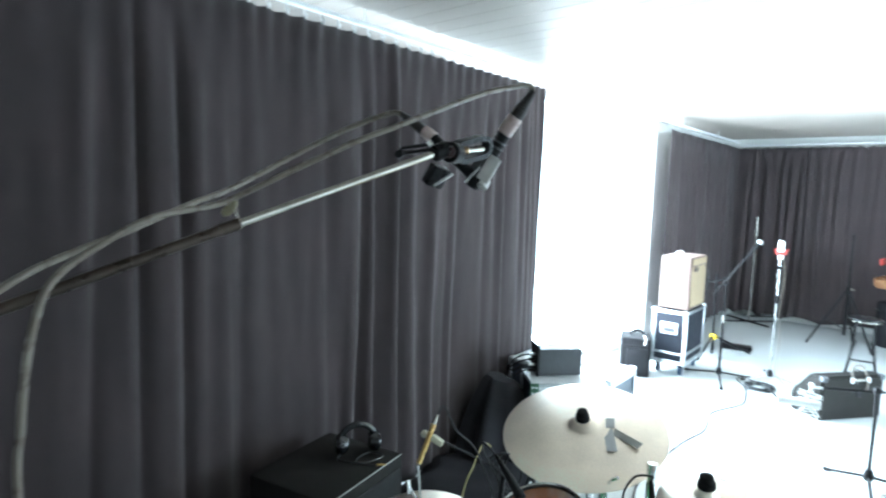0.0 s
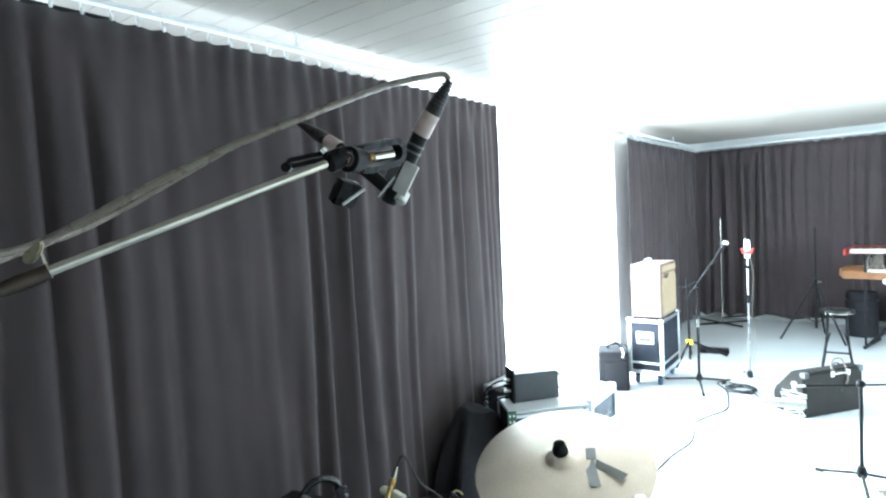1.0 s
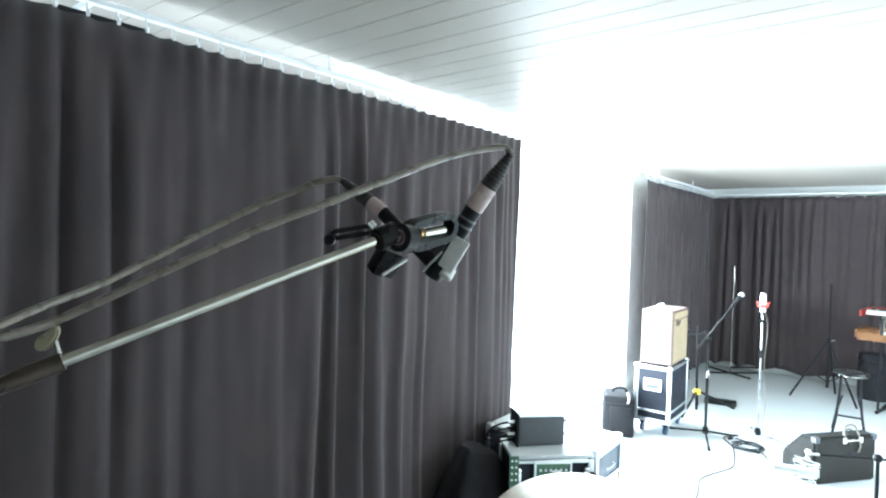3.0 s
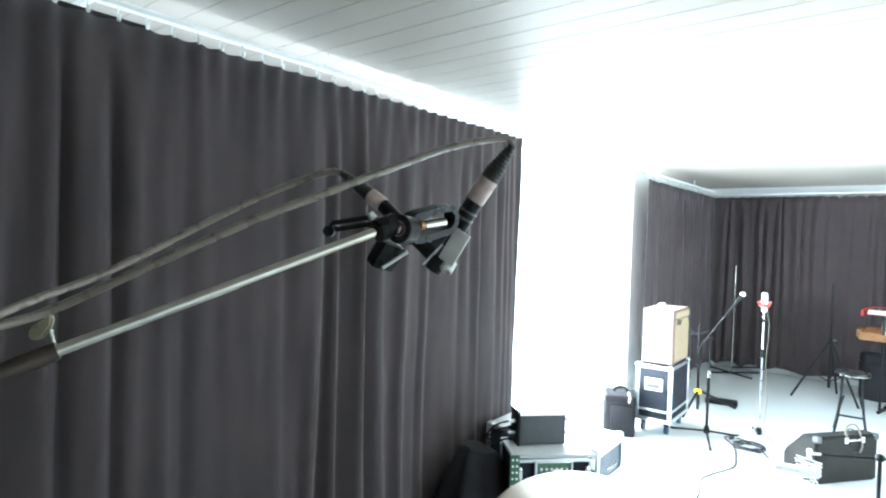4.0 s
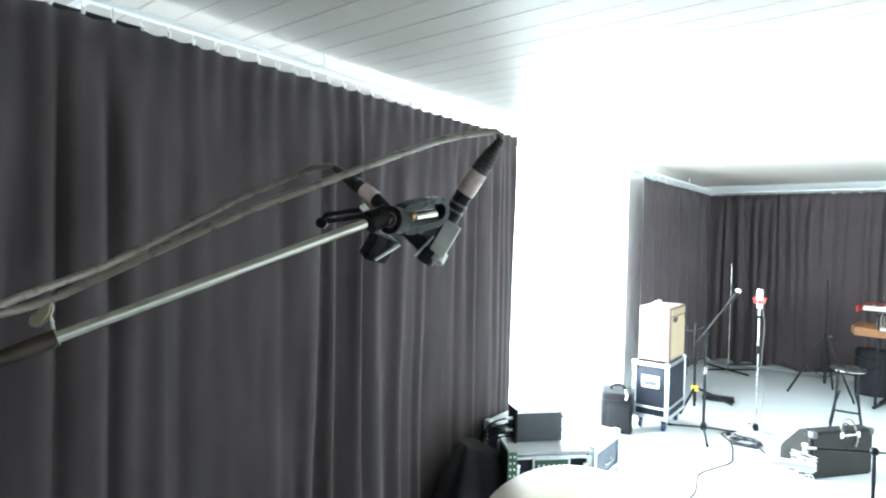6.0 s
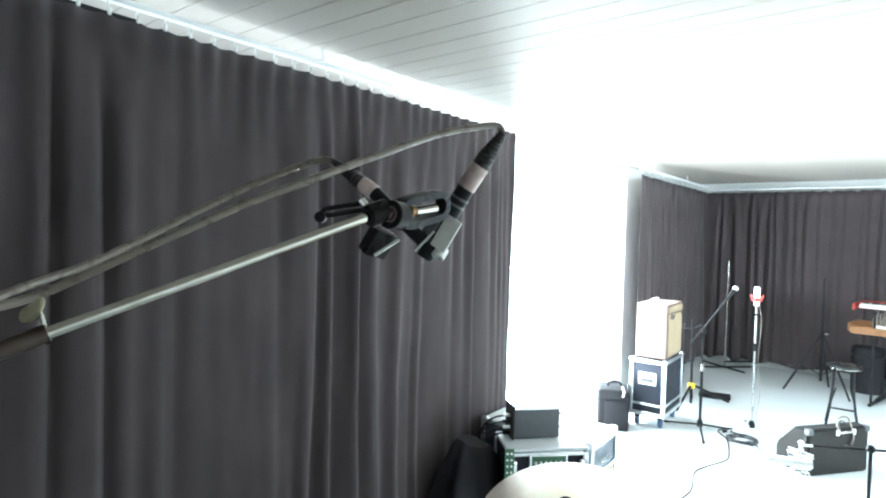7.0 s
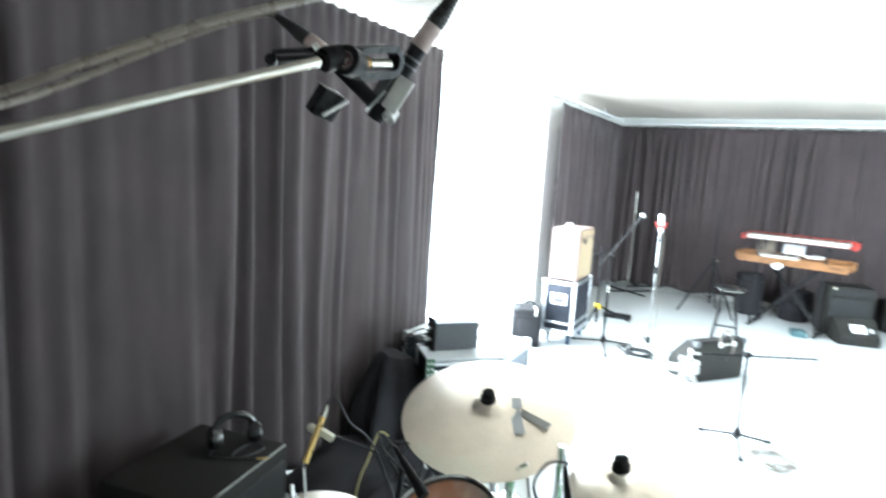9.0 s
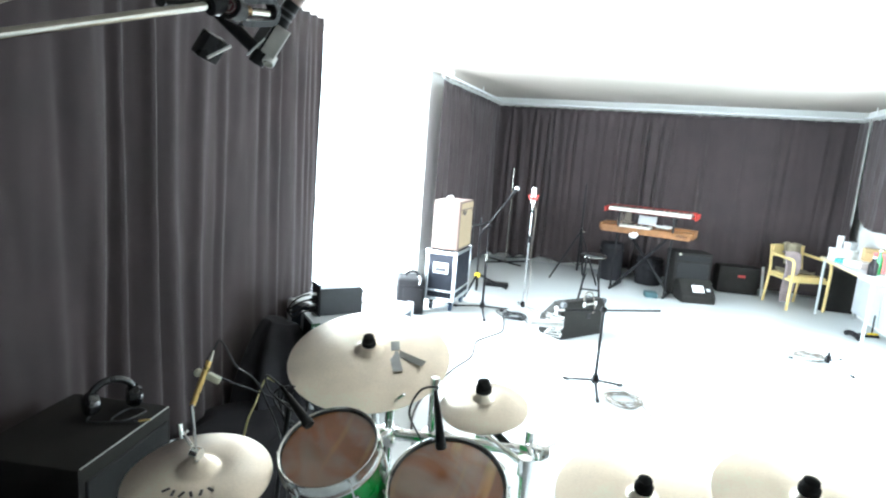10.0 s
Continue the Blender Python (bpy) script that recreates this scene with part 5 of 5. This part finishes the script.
def keyboard_stand():
    m = pose(0.37, 8.31, 0, 0, 0, -13)
    t = thing("keyboard_stand", "black two-tier x-shaped keyboard stand", "keyboard stand", m)
    for s, y in ((1, -0.06), (-1, 0.06)):
        part("cross_leg", rod(B(), (-0.36 * s, y, 0.03), (0.30 * s, y, 0.81), 0.02, 12), M_BLACKMETAL, t)
    for s in (-1, 1):
        part("floor_bar", rod(B(), (s * 0.36, -0.28, 0.02), (s * 0.36, 0.28, 0.02), 0.02, 12), M_BLACKMETAL, t)
        part("upright", rod(B(), (s * 0.32, 0.05, 0.86), (s * 0.32, 0.14, 1.07), 0.016, 12), M_BLACKMETAL, t)
        part("arm", rod(B(), (s * 0.32, -0.22, 0.815), (s * 0.32, 0.18, 0.815), 0.016, 12), M_BLACKMETAL, t)
        part("front_post", rod(B(), (s * 0.36, -0.24, 0.04), (s * 0.36, -0.22, 1.08), 0.014, 12), M_BLACKMETAL, t)
        part("upper_arm", rod(B(), (s * 0.32, -0.16, 1.065), (s * 0.32, 0.2, 1.065), 0.014, 12), M_BLACKMETAL, t)

    def keys(name, w, d, h, z, y, shell, label, cheeks, front=False):
        k = thing(name, label, "keyboard", m @ pose(0, y, z, 3, 0, 0))
        lip = 0.02 if front else -0.03
        part("body", box(B(), w, d + lip - 0.03, (h - 0.014) if front else 0.02, pose(0, 0.03 - lip, 0), 0.006, 2), shell, k)
        part("panel", box(B(), w - 0.02, d * 0.36, 0.034, pose(0, d * 0.32, h - 0.012), 0.006), shell, k)
        if front:
            part("front_board", box(B(), w - 0.02, 0.02, h + 0.012, pose(0, -d / 2 - 0.03, -0.02), 0.004), shell, k)
        # the lower keyboard shows keys only left of its papers; the rest is a closed board
        x0, x1, n = (-0.36, 0.06, 15) if front else (-w / 2 + 0.05, w / 2 - 0.05, 42)
        kw = (x1 - x0) / n
        base = part("white_key", box(B(), kw * 0.93, d * 0.66, 0.045, pose(0, 0, 0), 0.002), M_KEYWHITE, k)
        base.matrix_basis = pose(x0 + kw / 2, -d * 0.185, h - 0.031)
        for i in range(1, n):
            same_part("white_key", base, k, pose(x0 + kw * (i + 0.5), -d * 0.185, h - 0.031))
        bk = None
        for i in range(n - 1):
            if i % 7 in (2, 6):
                continue
            mm = pose(x0 + kw * (i + 1), -d * 0.05, h + 0.014)
            if bk is None:
                bk = part("black_key", box(B(), kw * 0.5, d * 0.34, 0.012, pose(0, 0, 0), 0.002), M_BLACKPLASTIC, k)
                bk.matrix_basis = mm
            else:
                same_part("black_key", bk, k, mm)
        if front:
            part("closed_board", box(B(), 0.53, d * 0.62, 0.016, pose(0.345, -d * 0.17, h - 0.014), 0.004), shell, k)
            part("closed_board", box(B(), 0.22, d * 0.62, 0.016, pose(-0.485, -d * 0.17, h - 0.014), 0.004), shell, k)
            for i in range(5):
                part("drawbar", rod(B(), (0.42 + 0.03 * i, -d / 2 - 0.03, 0.03), (0.42 + 0.03 * i, -d / 2 - 0.055, 0.03), 0.008, 8), M_BLACKPLASTIC, k)
        for s in (-1, 1):
            part("cheek", box(B(), 0.024, d + 0.012, h + 0.02, pose(s * (w / 2 + 0.011), 0.0 if front else 0.02, -0.002 if front else -0.012), 0.005), cheeks, k)

    keys("stage_keyboard", 1.18, 0.30, 0.05, 1.085, 0.02, M_KEYRED, "red stage keyboard on the upper tier", M_KEYRED)
    keys("electric_organ", 1.20, 0.29, 0.07, 0.835, -0.06, M_KEYWOOD, "orange wood-cased keyboard on the lower tier", M_KEYWOOD, True)
    for k in range(6):
        part("hanging_lead", tube(B(), [(-0.36 + 0.02 * k, 0.0, 1.15), (-0.40 + 0.03 * k, -0.1, 1.02), (-0.38 + 0.035 * k, -0.16, 0.78 + 0.03 * k), (-0.33 + 0.02 * k, -0.08, 0.95), (-0.31 + 0.01 * k, 0.0, 1.12)], 0.007, 8), M_CABLE, t)


keyboard_stand()
single("paper_sheet", box(B(), 0.24, 0.012, 0.13, pose(0.34, 8.32, 0.93, -22, 0, -11), 0.001), M_GREYLAM, "grey music sheet propped on the lower keyboard", "paper")
PAPERS = [(0.52, 8.18, 0.934, 20, 0.15, 0.20), (0.60, 8.19, 0.941, -15, 0.14, 0.18), (0.46, 8.17, 0.948, 50, 0.10, 0.14)]
for x, y, z, turn, lx, ly in PAPERS:
    single("loose_paper", box(B(), lx, ly, 0.004, pose(x, y, z, 4, 3, turn), 0.001), M_WHITE, "loose white paper lying on the lower keyboard", "paper", group="papers on the keyboard")


def crumpled_cloth():
    bm = B()
    bmesh.ops.create_icosphere(bm, subdivisions=3, radius=1)
    for v in bm.verts:
        f = 0.75 + 0.5 * noise.noise(v.co * 1.9)
        v.co = Vector((v.co.x * 0.075 * f, v.co.y * 0.03 * f, v.co.z * 0.045 * f))
    single("crumpled_cloth", bm, M_WHITE, "crumpled white cloth hooked on the lower keyboard front", "cloth", pose(0.19, 8.047, 0.80))


crumpled_cloth()


def drum_bag(x, y, r, h, label):
    t = thing("drum_bag", label, "bag", pose(x, y, 0))
    part("body", lathe(B(), [(0, 0), (r * 0.94, 0), (r, 0.03), (r * 1.02, h * 0.5), (r, h - 0.03), (r * 0.93, h), (0, h + 0.012)], 36), M_BAG, t)
    part("zip_band", lathe(B(), [(r * 1.0, h * 0.80), (r * 1.03, h * 0.81), (r * 1.03, h * 0.835), (r * 1.0, h * 0.845)], 36), M_BLACKMETAL, t)
    part("carry_strap", tube(B(), [(-0.08, -r, h * 0.7), (-0.06, -r - 0.03, h * 0.62), (0.06, -r - 0.03, h * 0.62), (0.08, -r, h * 0.7)], 0.012, 8), M_BAG, t)


drum_bag(-0.1, 8.92, 0.17, 0.56, "round black drum bag standing behind the keyboard stand")
# second round shape is added; it stands in for a dark area
drum_bag(0.46, 8.95, 0.19, 0.40, "wide dark round shape added for the murk behind the keyboard stand")


def tall_tripod(x, y, h, turn, label):
    t = thing("tripod_stand", label, "stand", pose(x, y, 0))
    part("pole", rod(B(), (0, 0, 0.15), (0, 0, 0.76), 0.017, 14), M_BLACKMETAL, t)
    part("inner_pole", rod(B(), (0, 0, 0.76), (0, 0, h), 0.013, 14), M_BLACKMETAL, t)
    part("collar", rod(B(), (0, 0, 0.70), (0, 0, 0.77), 0.024, 14), M_BLACKPLASTIC, t)
    part("wing_knob", rod(B(), (0.02, 0, 0.73), (0.06, 0, 0.73), 0.012, 10), M_DULLCHROME, t)
    for k in range(3):
        a = radians(turn + 120 * k)
        part("leg", rod(B(), (0.02 * math.cos(a), 0.02 * math.sin(a), 0.70), (0.40 * math.cos(a), 0.40 * math.sin(a), 0.012), 0.013, 10), M_BLACKMETAL, t)
        part("brace", rod(B(), (0, 0, 0.22), (0.24 * math.cos(a), 0.24 * math.sin(a), 0.36), 0.007, 8), M_BLACKMETAL, t)


tall_tripod(-0.54, 8.42, 1.41, 82, "tall black tripod pole near the keyboards")


def thin_pole():
    t = thing("pole_stand", "thin nickel pole on a low black frame by the far curtain", "stand", pose(-1.75, 9.03, 0))
    part("pole", rod(B(), (0, 0, 0.03), (0, 0, 1.545), 0.011, 12), M_DULLCHROME, t)
    for a, b in (((-0.25, -0.25, 0.025), (0.3, 0.28, 0.025)), ((-0.35, 0.2, 0.025), (0.3, -0.2, 0.025)), ((0.0, 0.0, 0.1), (0.3, 0.28, 0.1))):
        part("foot_bar", rod(B(), a, b, 0.013, 10), M_BLACKMETAL, t)


thin_pole()


def yellow_stand():
    t = thing("instrument_stand", "folded black instrument stand with a yellow joint", "stand", pose(-1.565, 6.64, 0))
    part("joint", box(B(), 0.07, 0.05, 0.06, pose(0, 0, 0.215), 0.012, 2), M_YELLOW, t, "yellow plastic joint")
    part("upright", rod(B(), (0, 0, 0.05), (-0.02, 0.03, 0.95), 0.014, 12), M_BLACKMETAL, t)
    for x, y in ((-0.07, -0.27), (0.27, 0.50), (-0.09, 0.38)):
        part("leg", rod(B(), (0, 0, 0.26), (x, y, 0.012), 0.014, 10), M_BLACKMETAL, t)
    part("yoke", tube(B(), [(-0.12, 0.05, 0.9), (-0.1, 0.03, 0.86), (0.0, 0.03, 0.87), (0.08, 0.02, 0.92)], 0.012, 8), M_RUBBER, t)


yellow_stand()
single("foot_pedal", box(B(), 0.34, 0.16, 0.05, pose(-1.47, 7.27, 0, 0, 0, 12), 0.015, 2), M_BLACKPLASTIC, "flat black foot pedal on the floor", "pedal")


# ---- along the far wall ----
def floor_amp():
    t = thing("bass_amplifier", "black covered amplifier leaning back near the keyboards", "amplifier", pose(0.96, 8.56, 0, 0, 0, 14))
    part("body", box(B(), 0.50, 0.40, 0.60, pose(0, 0, 0.01), 0.02, 2), M_TOLEX, t)
    part("grille", box(B(), 0.43, 0.012, 0.42, pose(0, -0.204, 0.05), 0.004), M_GRILLE, t)
    part("panel", box(B(), 0.43, 0.014, 0.07, pose(0, -0.204, 0.50), 0.004), M_BLACKMETAL, t)
    part("knob", rod(B(), (-0.19, -0.20, 0.585), (-0.19, -0.225, 0.585), 0.016, 10), M_CREAM, t)


floor_amp()


def small_wedge():
    t = thing("wedge_monitor", "small black wedge monitor with pale sockets", "loudspeaker", pose(1.05, 8.12, 0, 0, 0, 16))
    prof = [(-0.17, 0.0), (0.17, 0.0), (0.17, 0.25), (0.05, 0.29), (-0.17, 0.1)]
    bm = B()
    w = 0.22
    lo = [bm.verts.new((-w, y, z)) for y, z in prof]
    hi = [bm.verts.new((w, y, z)) for y, z in prof]
    bm.faces.new(lo)
    bm.faces.new(hi[::-1])
    for k in range(5):
        bm.faces.new((lo[k], lo[(k + 1) % 5], hi[(k + 1) % 5], hi[k]))
    bmesh.ops.recalc_face_normals(bm, faces=bm.faces)
    bmesh.ops.bevel(bm, geom=list(bm.edges), offset=0.012, segments=2, affect="EDGES")
    part("body", bm, M_TOLEX, t)
    part("paper_label", box(B(), 0.15, 0.12, 0.006, pose(0.0, -0.1, 0.185, 38, 0, 0), 0.001), M_WHITE, t, "white panel with grey squares")
    part("grey_square", box(B(), 0.05, 0.05, 0.006, pose(0.13, -0.11, 0.18, 38, 0, 0), 0.001), M_GREYLAM, t)


small_wedge()


def far_box():
    t = thing("loudspeaker_box", "low black loudspeaker box with a small red badge", "loudspeaker", pose(1.68, 9.18, 0, 0, 0, 9))
    part("body", box(B(), 0.56, 0.28, 0.40, pose(0, 0, 0.005), 0.03, 2), M_TOLEX, t)
    part("badge", box(B(), 0.10, 0.008, 0.035, pose(0.03, -0.142, 0.25), 0.002), M_RED, t, "small red badge")


far_box()
single("white_stick", rod(B(), (2.03, 9.14, 0.0), (2.02, 9.22, 0.42), 0.018, 10), M_WHITE, "short white stick leaning by the black box", "stick")
single("tuner_pedal", box(B(), 0.16, 0.2, 0.07, pose(0.50, 8.0, 0, 0, 0, 8), 0.015, 2), M_TEALDARK, "dark teal pedal on the floor", "pedal")


# ---- chair and table ----
def armchair():
    t = thing("armchair", "pale beech armchair with bent arms and dark clothes on it", "chair", pose(2.34, 8.69, 0, 0, 0, 204))
    for sx in (-1, 1):
        part("front_leg", tube(B(), [(sx * 0.26, 0.24, 0.0), (sx * 0.262, 0.25, 0.35), (sx * 0.262, 0.25, 0.60), (sx * 0.262, 0.21, 0.665), (sx * 0.26, 0.10, 0.675), (sx * 0.25, -0.18, 0.69), (sx * 0.235, -0.26, 0.70)], 0.019, 10, 6), M_WOOD, t)
        part("back_leg", tube(B(), [(sx * 0.23, -0.30, 0.0), (sx * 0.23, -0.25, 0.43), (sx * 0.225, -0.27, 0.6), (sx * 0.22, -0.31, 0.80)], 0.018, 10, 6), M_WOOD, t)
        part("side_rail", rod(B(), (sx * 0.245, 0.23, 0.40), (sx * 0.23, -0.25, 0.40), 0.018, 10), M_WOOD, t)
    bm = B()
    n = 12
    for k in range(n):
        a0, a1 = [radians(-34 + 68 * q / n) for q in (k, k + 1)]
        c = [Vector((0.40 * math.sin(a), 0.06 - 0.40 * math.cos(a) + 0.02, 0)) for a in (a0, a1)]
        box(bm, (c[1] - c[0]).length + 0.003, 0.018, 0.17, pose((c[0].x + c[1].x) / 2, (c[0].y + c[1].y) / 2, 0.64, 0, 0, math.degrees((a0 + a1) / 2)))
    part("backrest", bm, M_WOOD, t)
    part("seat", box(B(), 0.47, 0.46, 0.035, pose(0, 0, 0.42), 0.014, 2), M_WOOD, t)
    part("front_rail", box(B(), 0.5, 0.025, 0.05, pose(0, 0.235, 0.375), 0.004), M_WOOD, t)
    part("back_rail", box(B(), 0.44, 0.025, 0.05, pose(0, -0.24, 0.375), 0.004), M_WOOD, t)


armchair()


def drape(name, m, w, length, lift, material, label, seed):
    """A rumpled piece of cloth hanging over a support: along y it lies, then drops."""
    rnd = random.Random(seed)
    bm = B()
    nx, ny = 16, 26
    g = []
    for j in range(ny + 1):
        s = j / ny * length
        row = []
        for i in range(nx + 1):
            x = (i / nx - 0.5) * w * (1 - 0.25 * (j / ny))
            y, z = (s, 0) if s < lift else (lift + 0.03 * math.sin((s - lift) * 9), -(s - lift))
            k = noise.noise((x * 7, s * 5, seed)) * 0.03 + 0.006 * math.sin(x * 40 + seed)
            row.append(bm.verts.new((x, y + (k if s >= lift else 0), z + 0.03 + (abs(k) if s < lift else 0))))
        g.append(row)
    for j in range(ny):
        for i in range(nx):
            bm.faces.new((g[j][i], g[j][i + 1], g[j + 1][i + 1], g[j + 1][i]))
    ob = single(name, bm, material, label, "clothing", m)
    so = ob.modifiers.new("thick", "SOLIDIFY")
    so.thickness = 0.02
    return ob


drape("jacket", pose(2.33, 8.60, 0.455, 0, 0, 18), 0.42, 0.30, 0.34, M_CLOTH, "crumpled olive jacket lying on the chair seat", 4)
drape("scarf", pose(2.19, 8.63, 0.70, 0, 0, 194), 0.20, 0.75, 0.10, M_CLOTHMAUVE, "mauve-grey cloth hanging over the chair", 6)
drape("sweater", pose(2.26, 8.96, 0.80, 0, 0, 198), 0.24, 0.34, 0.06, M_CLOTH, "olive sweater slung over the chair back", 9)


def table():
    t = thing("folding_table", "pale table with birch edge and crowded top", "table", pose(2.785, 7.62, 0, 0, 0, 1))
    part("tabletop", box(B(), 0.50, 1.7, 0.03, pose(0, 0, 0.72), 0.004), M_GREYLAM, t)
    for s in (-1, 1):
        part("edge_strip", box(B(), 0.014, 1.7, 0.034, pose(s * 0.255, 0, 0.718), 0.003), M_TABLE, t, "birch edge strip")
        part("end_strip", box(B(), 0.524, 0.014, 0.034, pose(0, s * 0.857, 0.718), 0.003), M_TABLE, t)
        part("panel", box(B(), 0.025, 0.82, 0.62, pose(0.19, s * 0.42, 0.09), 0.004), M_GREYLAM, t)
        for q in (-1, 1):
            part("leg", rod(B(), (q * 0.22, s * 0.80, 0), (q * 0.22, s * 0.80, 0.72), 0.016, 12), M_GREYLAM, t)


table()


def bottle(x, y, h, r, material, label, cap=None):
    t = thing("bottle", label, "bottle", pose(x, y, 0.75))
    part("body", lathe(B(), [(0, 0), (r, 0.002), (r, h * 0.62), (r * 0.45, h * 0.8), (r * 0.4, h * 0.94), (0, h * 0.94)], 20), material, t)
    part("cap", lathe(B(), [(0, h * 0.94), (r * 0.46, h * 0.94), (r * 0.46, h), (0, h)], 16), cap or M_WHITE, t)


def carton(x, y, sx, sy, h, turn, material, label, flap=False):
    t = thing("carton", label, "box", pose(x, y, 0.75, 0, 0, turn))
    part("body", box(B(), sx, sy, h, pose(0, 0, 0), 0.004), material, t)
    if flap:
        part("flap", box(B(), sx, sy * 0.45, 0.004, pose(0, -sy * 0.62, h - 0.03, 25, 0, 0)), material, t)
    else:
        part("lid", box(B(), sx + 0.006, sy + 0.006, h * 0.18, pose(0, 0, h * 0.82 + 0.002), 0.003), material, t)


carton(2.67, 8.20, 0.24, 0.2, 0.15, 12, M_WHITE, "crumpled white paper bag on the table")
carton(2.75, 8.25, 0.1, 0.1, 0.24, 30, M_GREYLAM, "grey paper carton standing on the table")
carton(2.89, 7.87, 0.22, 0.2, 0.22, -8, M_CARD, "open brown cardboard box on the table", True)
carton(2.73, 7.77, 0.2, 0.26, 0.07, 24, M_WHITE, "flat white package on the table")
carton(2.81, 7.45, 0.1, 0.09, 0.22, 10, M_PINK, "red and white food pack on the table")
carton(2.96, 7.45, 0.12, 0.12, 0.28, 0, M_CARD, "tall brown carton on the table")
carton(2.64, 8.03, 0.16, 0.12, 0.05, 40, M_TEAL, "teal plastic tub on the table")
bottle(2.75, 7.29, 0.27, 0.035, M_GREENBOTTLE, "green glass bottle on the table")
bottle(2.83, 7.17, 0.22, 0.04, M_WHITE, "white plastic bottle on the table", M_RED)
bottle(2.66, 7.15, 0.2, 0.045, M_BLACKPLASTIC, "dark bottle on the table")


def paper_roll():
    t = thing("paper_roll", "tall white paper roll standing on the table end", "roll", pose(2.665, 8.36, 0.75))
    part("roll", lathe(B(), [(0.012, 0), (0.036, 0), (0.037, 0.30), (0.012, 0.30), (0.012, 0)], 24), M_WHITE, t)
    part("core", lathe(B(), [(0.009, 0.001), (0.0118, 0.001), (0.0118, 0.302), (0.009, 0.302), (0.009, 0.001)], 16), M_CARD, t)


paper_roll()
single("wall_trim", box(B(), 0.022, 0.028, 1.40, pose(XR - 0.15, 8.96, 1.15), 0.004), M_DULLTAPE, "pale grey painted upright between the curtains", "trim", kind="structure")
# added dark panel where only black curtain shows past the table
single("dark_panel", box(B(), 0.42, 0.1, 0.56, pose(2.84, 8.75, 0.0, 0, 0, 4), 0.008), M_TOLEX, "dark flat panel added under the table end in place of curtain", "case")
single("shoe_brush", tube(B(), [(2.62, 7.42, 0.03), (2.64, 7.36, 0.05), (2.67, 7.27, 0.045), (2.68, 7.19, 0.03)], 0.03, 12, 6), M_BLACKPLASTIC, "small black curved object on the floor", "object")


def floor_light():
    t = thing("floor_gadget", "small black gadget with an orange strip on the floor", "device", pose(2.86, 7.50, 0, 0, 0, 20))
    part("base", box(B(), 0.2, 0.1, 0.03, pose(0, 0, 0), 0.008), M_BLACKPLASTIC, t)
    part("strip", box(B(), 0.12, 0.03, 0.02, pose(0.03, -0.02, 0.03), 0.004), M_YELLOW, t)
    part("post", rod(B(), (0.05, 0.02, 0.03), (0.05, 0.02, 0.25), 0.01, 10), M_BLACKMETAL, t)


floor_light()


# added dark strip stands in for the dark gap below the track
single("dark_gap_strip", box(B(), 0.02, 0.30, 0.022, pose(RAIL_X - 0.10, 0.89, 2.588), 0.004), M_BLACKMETAL, "dark strip added for the dark gap behind the curtain track", "rail", kind="structure")
single("strip_bracket", box(B(), 0.30, 0.02, 0.03, pose(XL + 0.22, 0.85, 2.645), 0.003), M_FRAME, "white bracket added to hold the dark strip", "bracket")
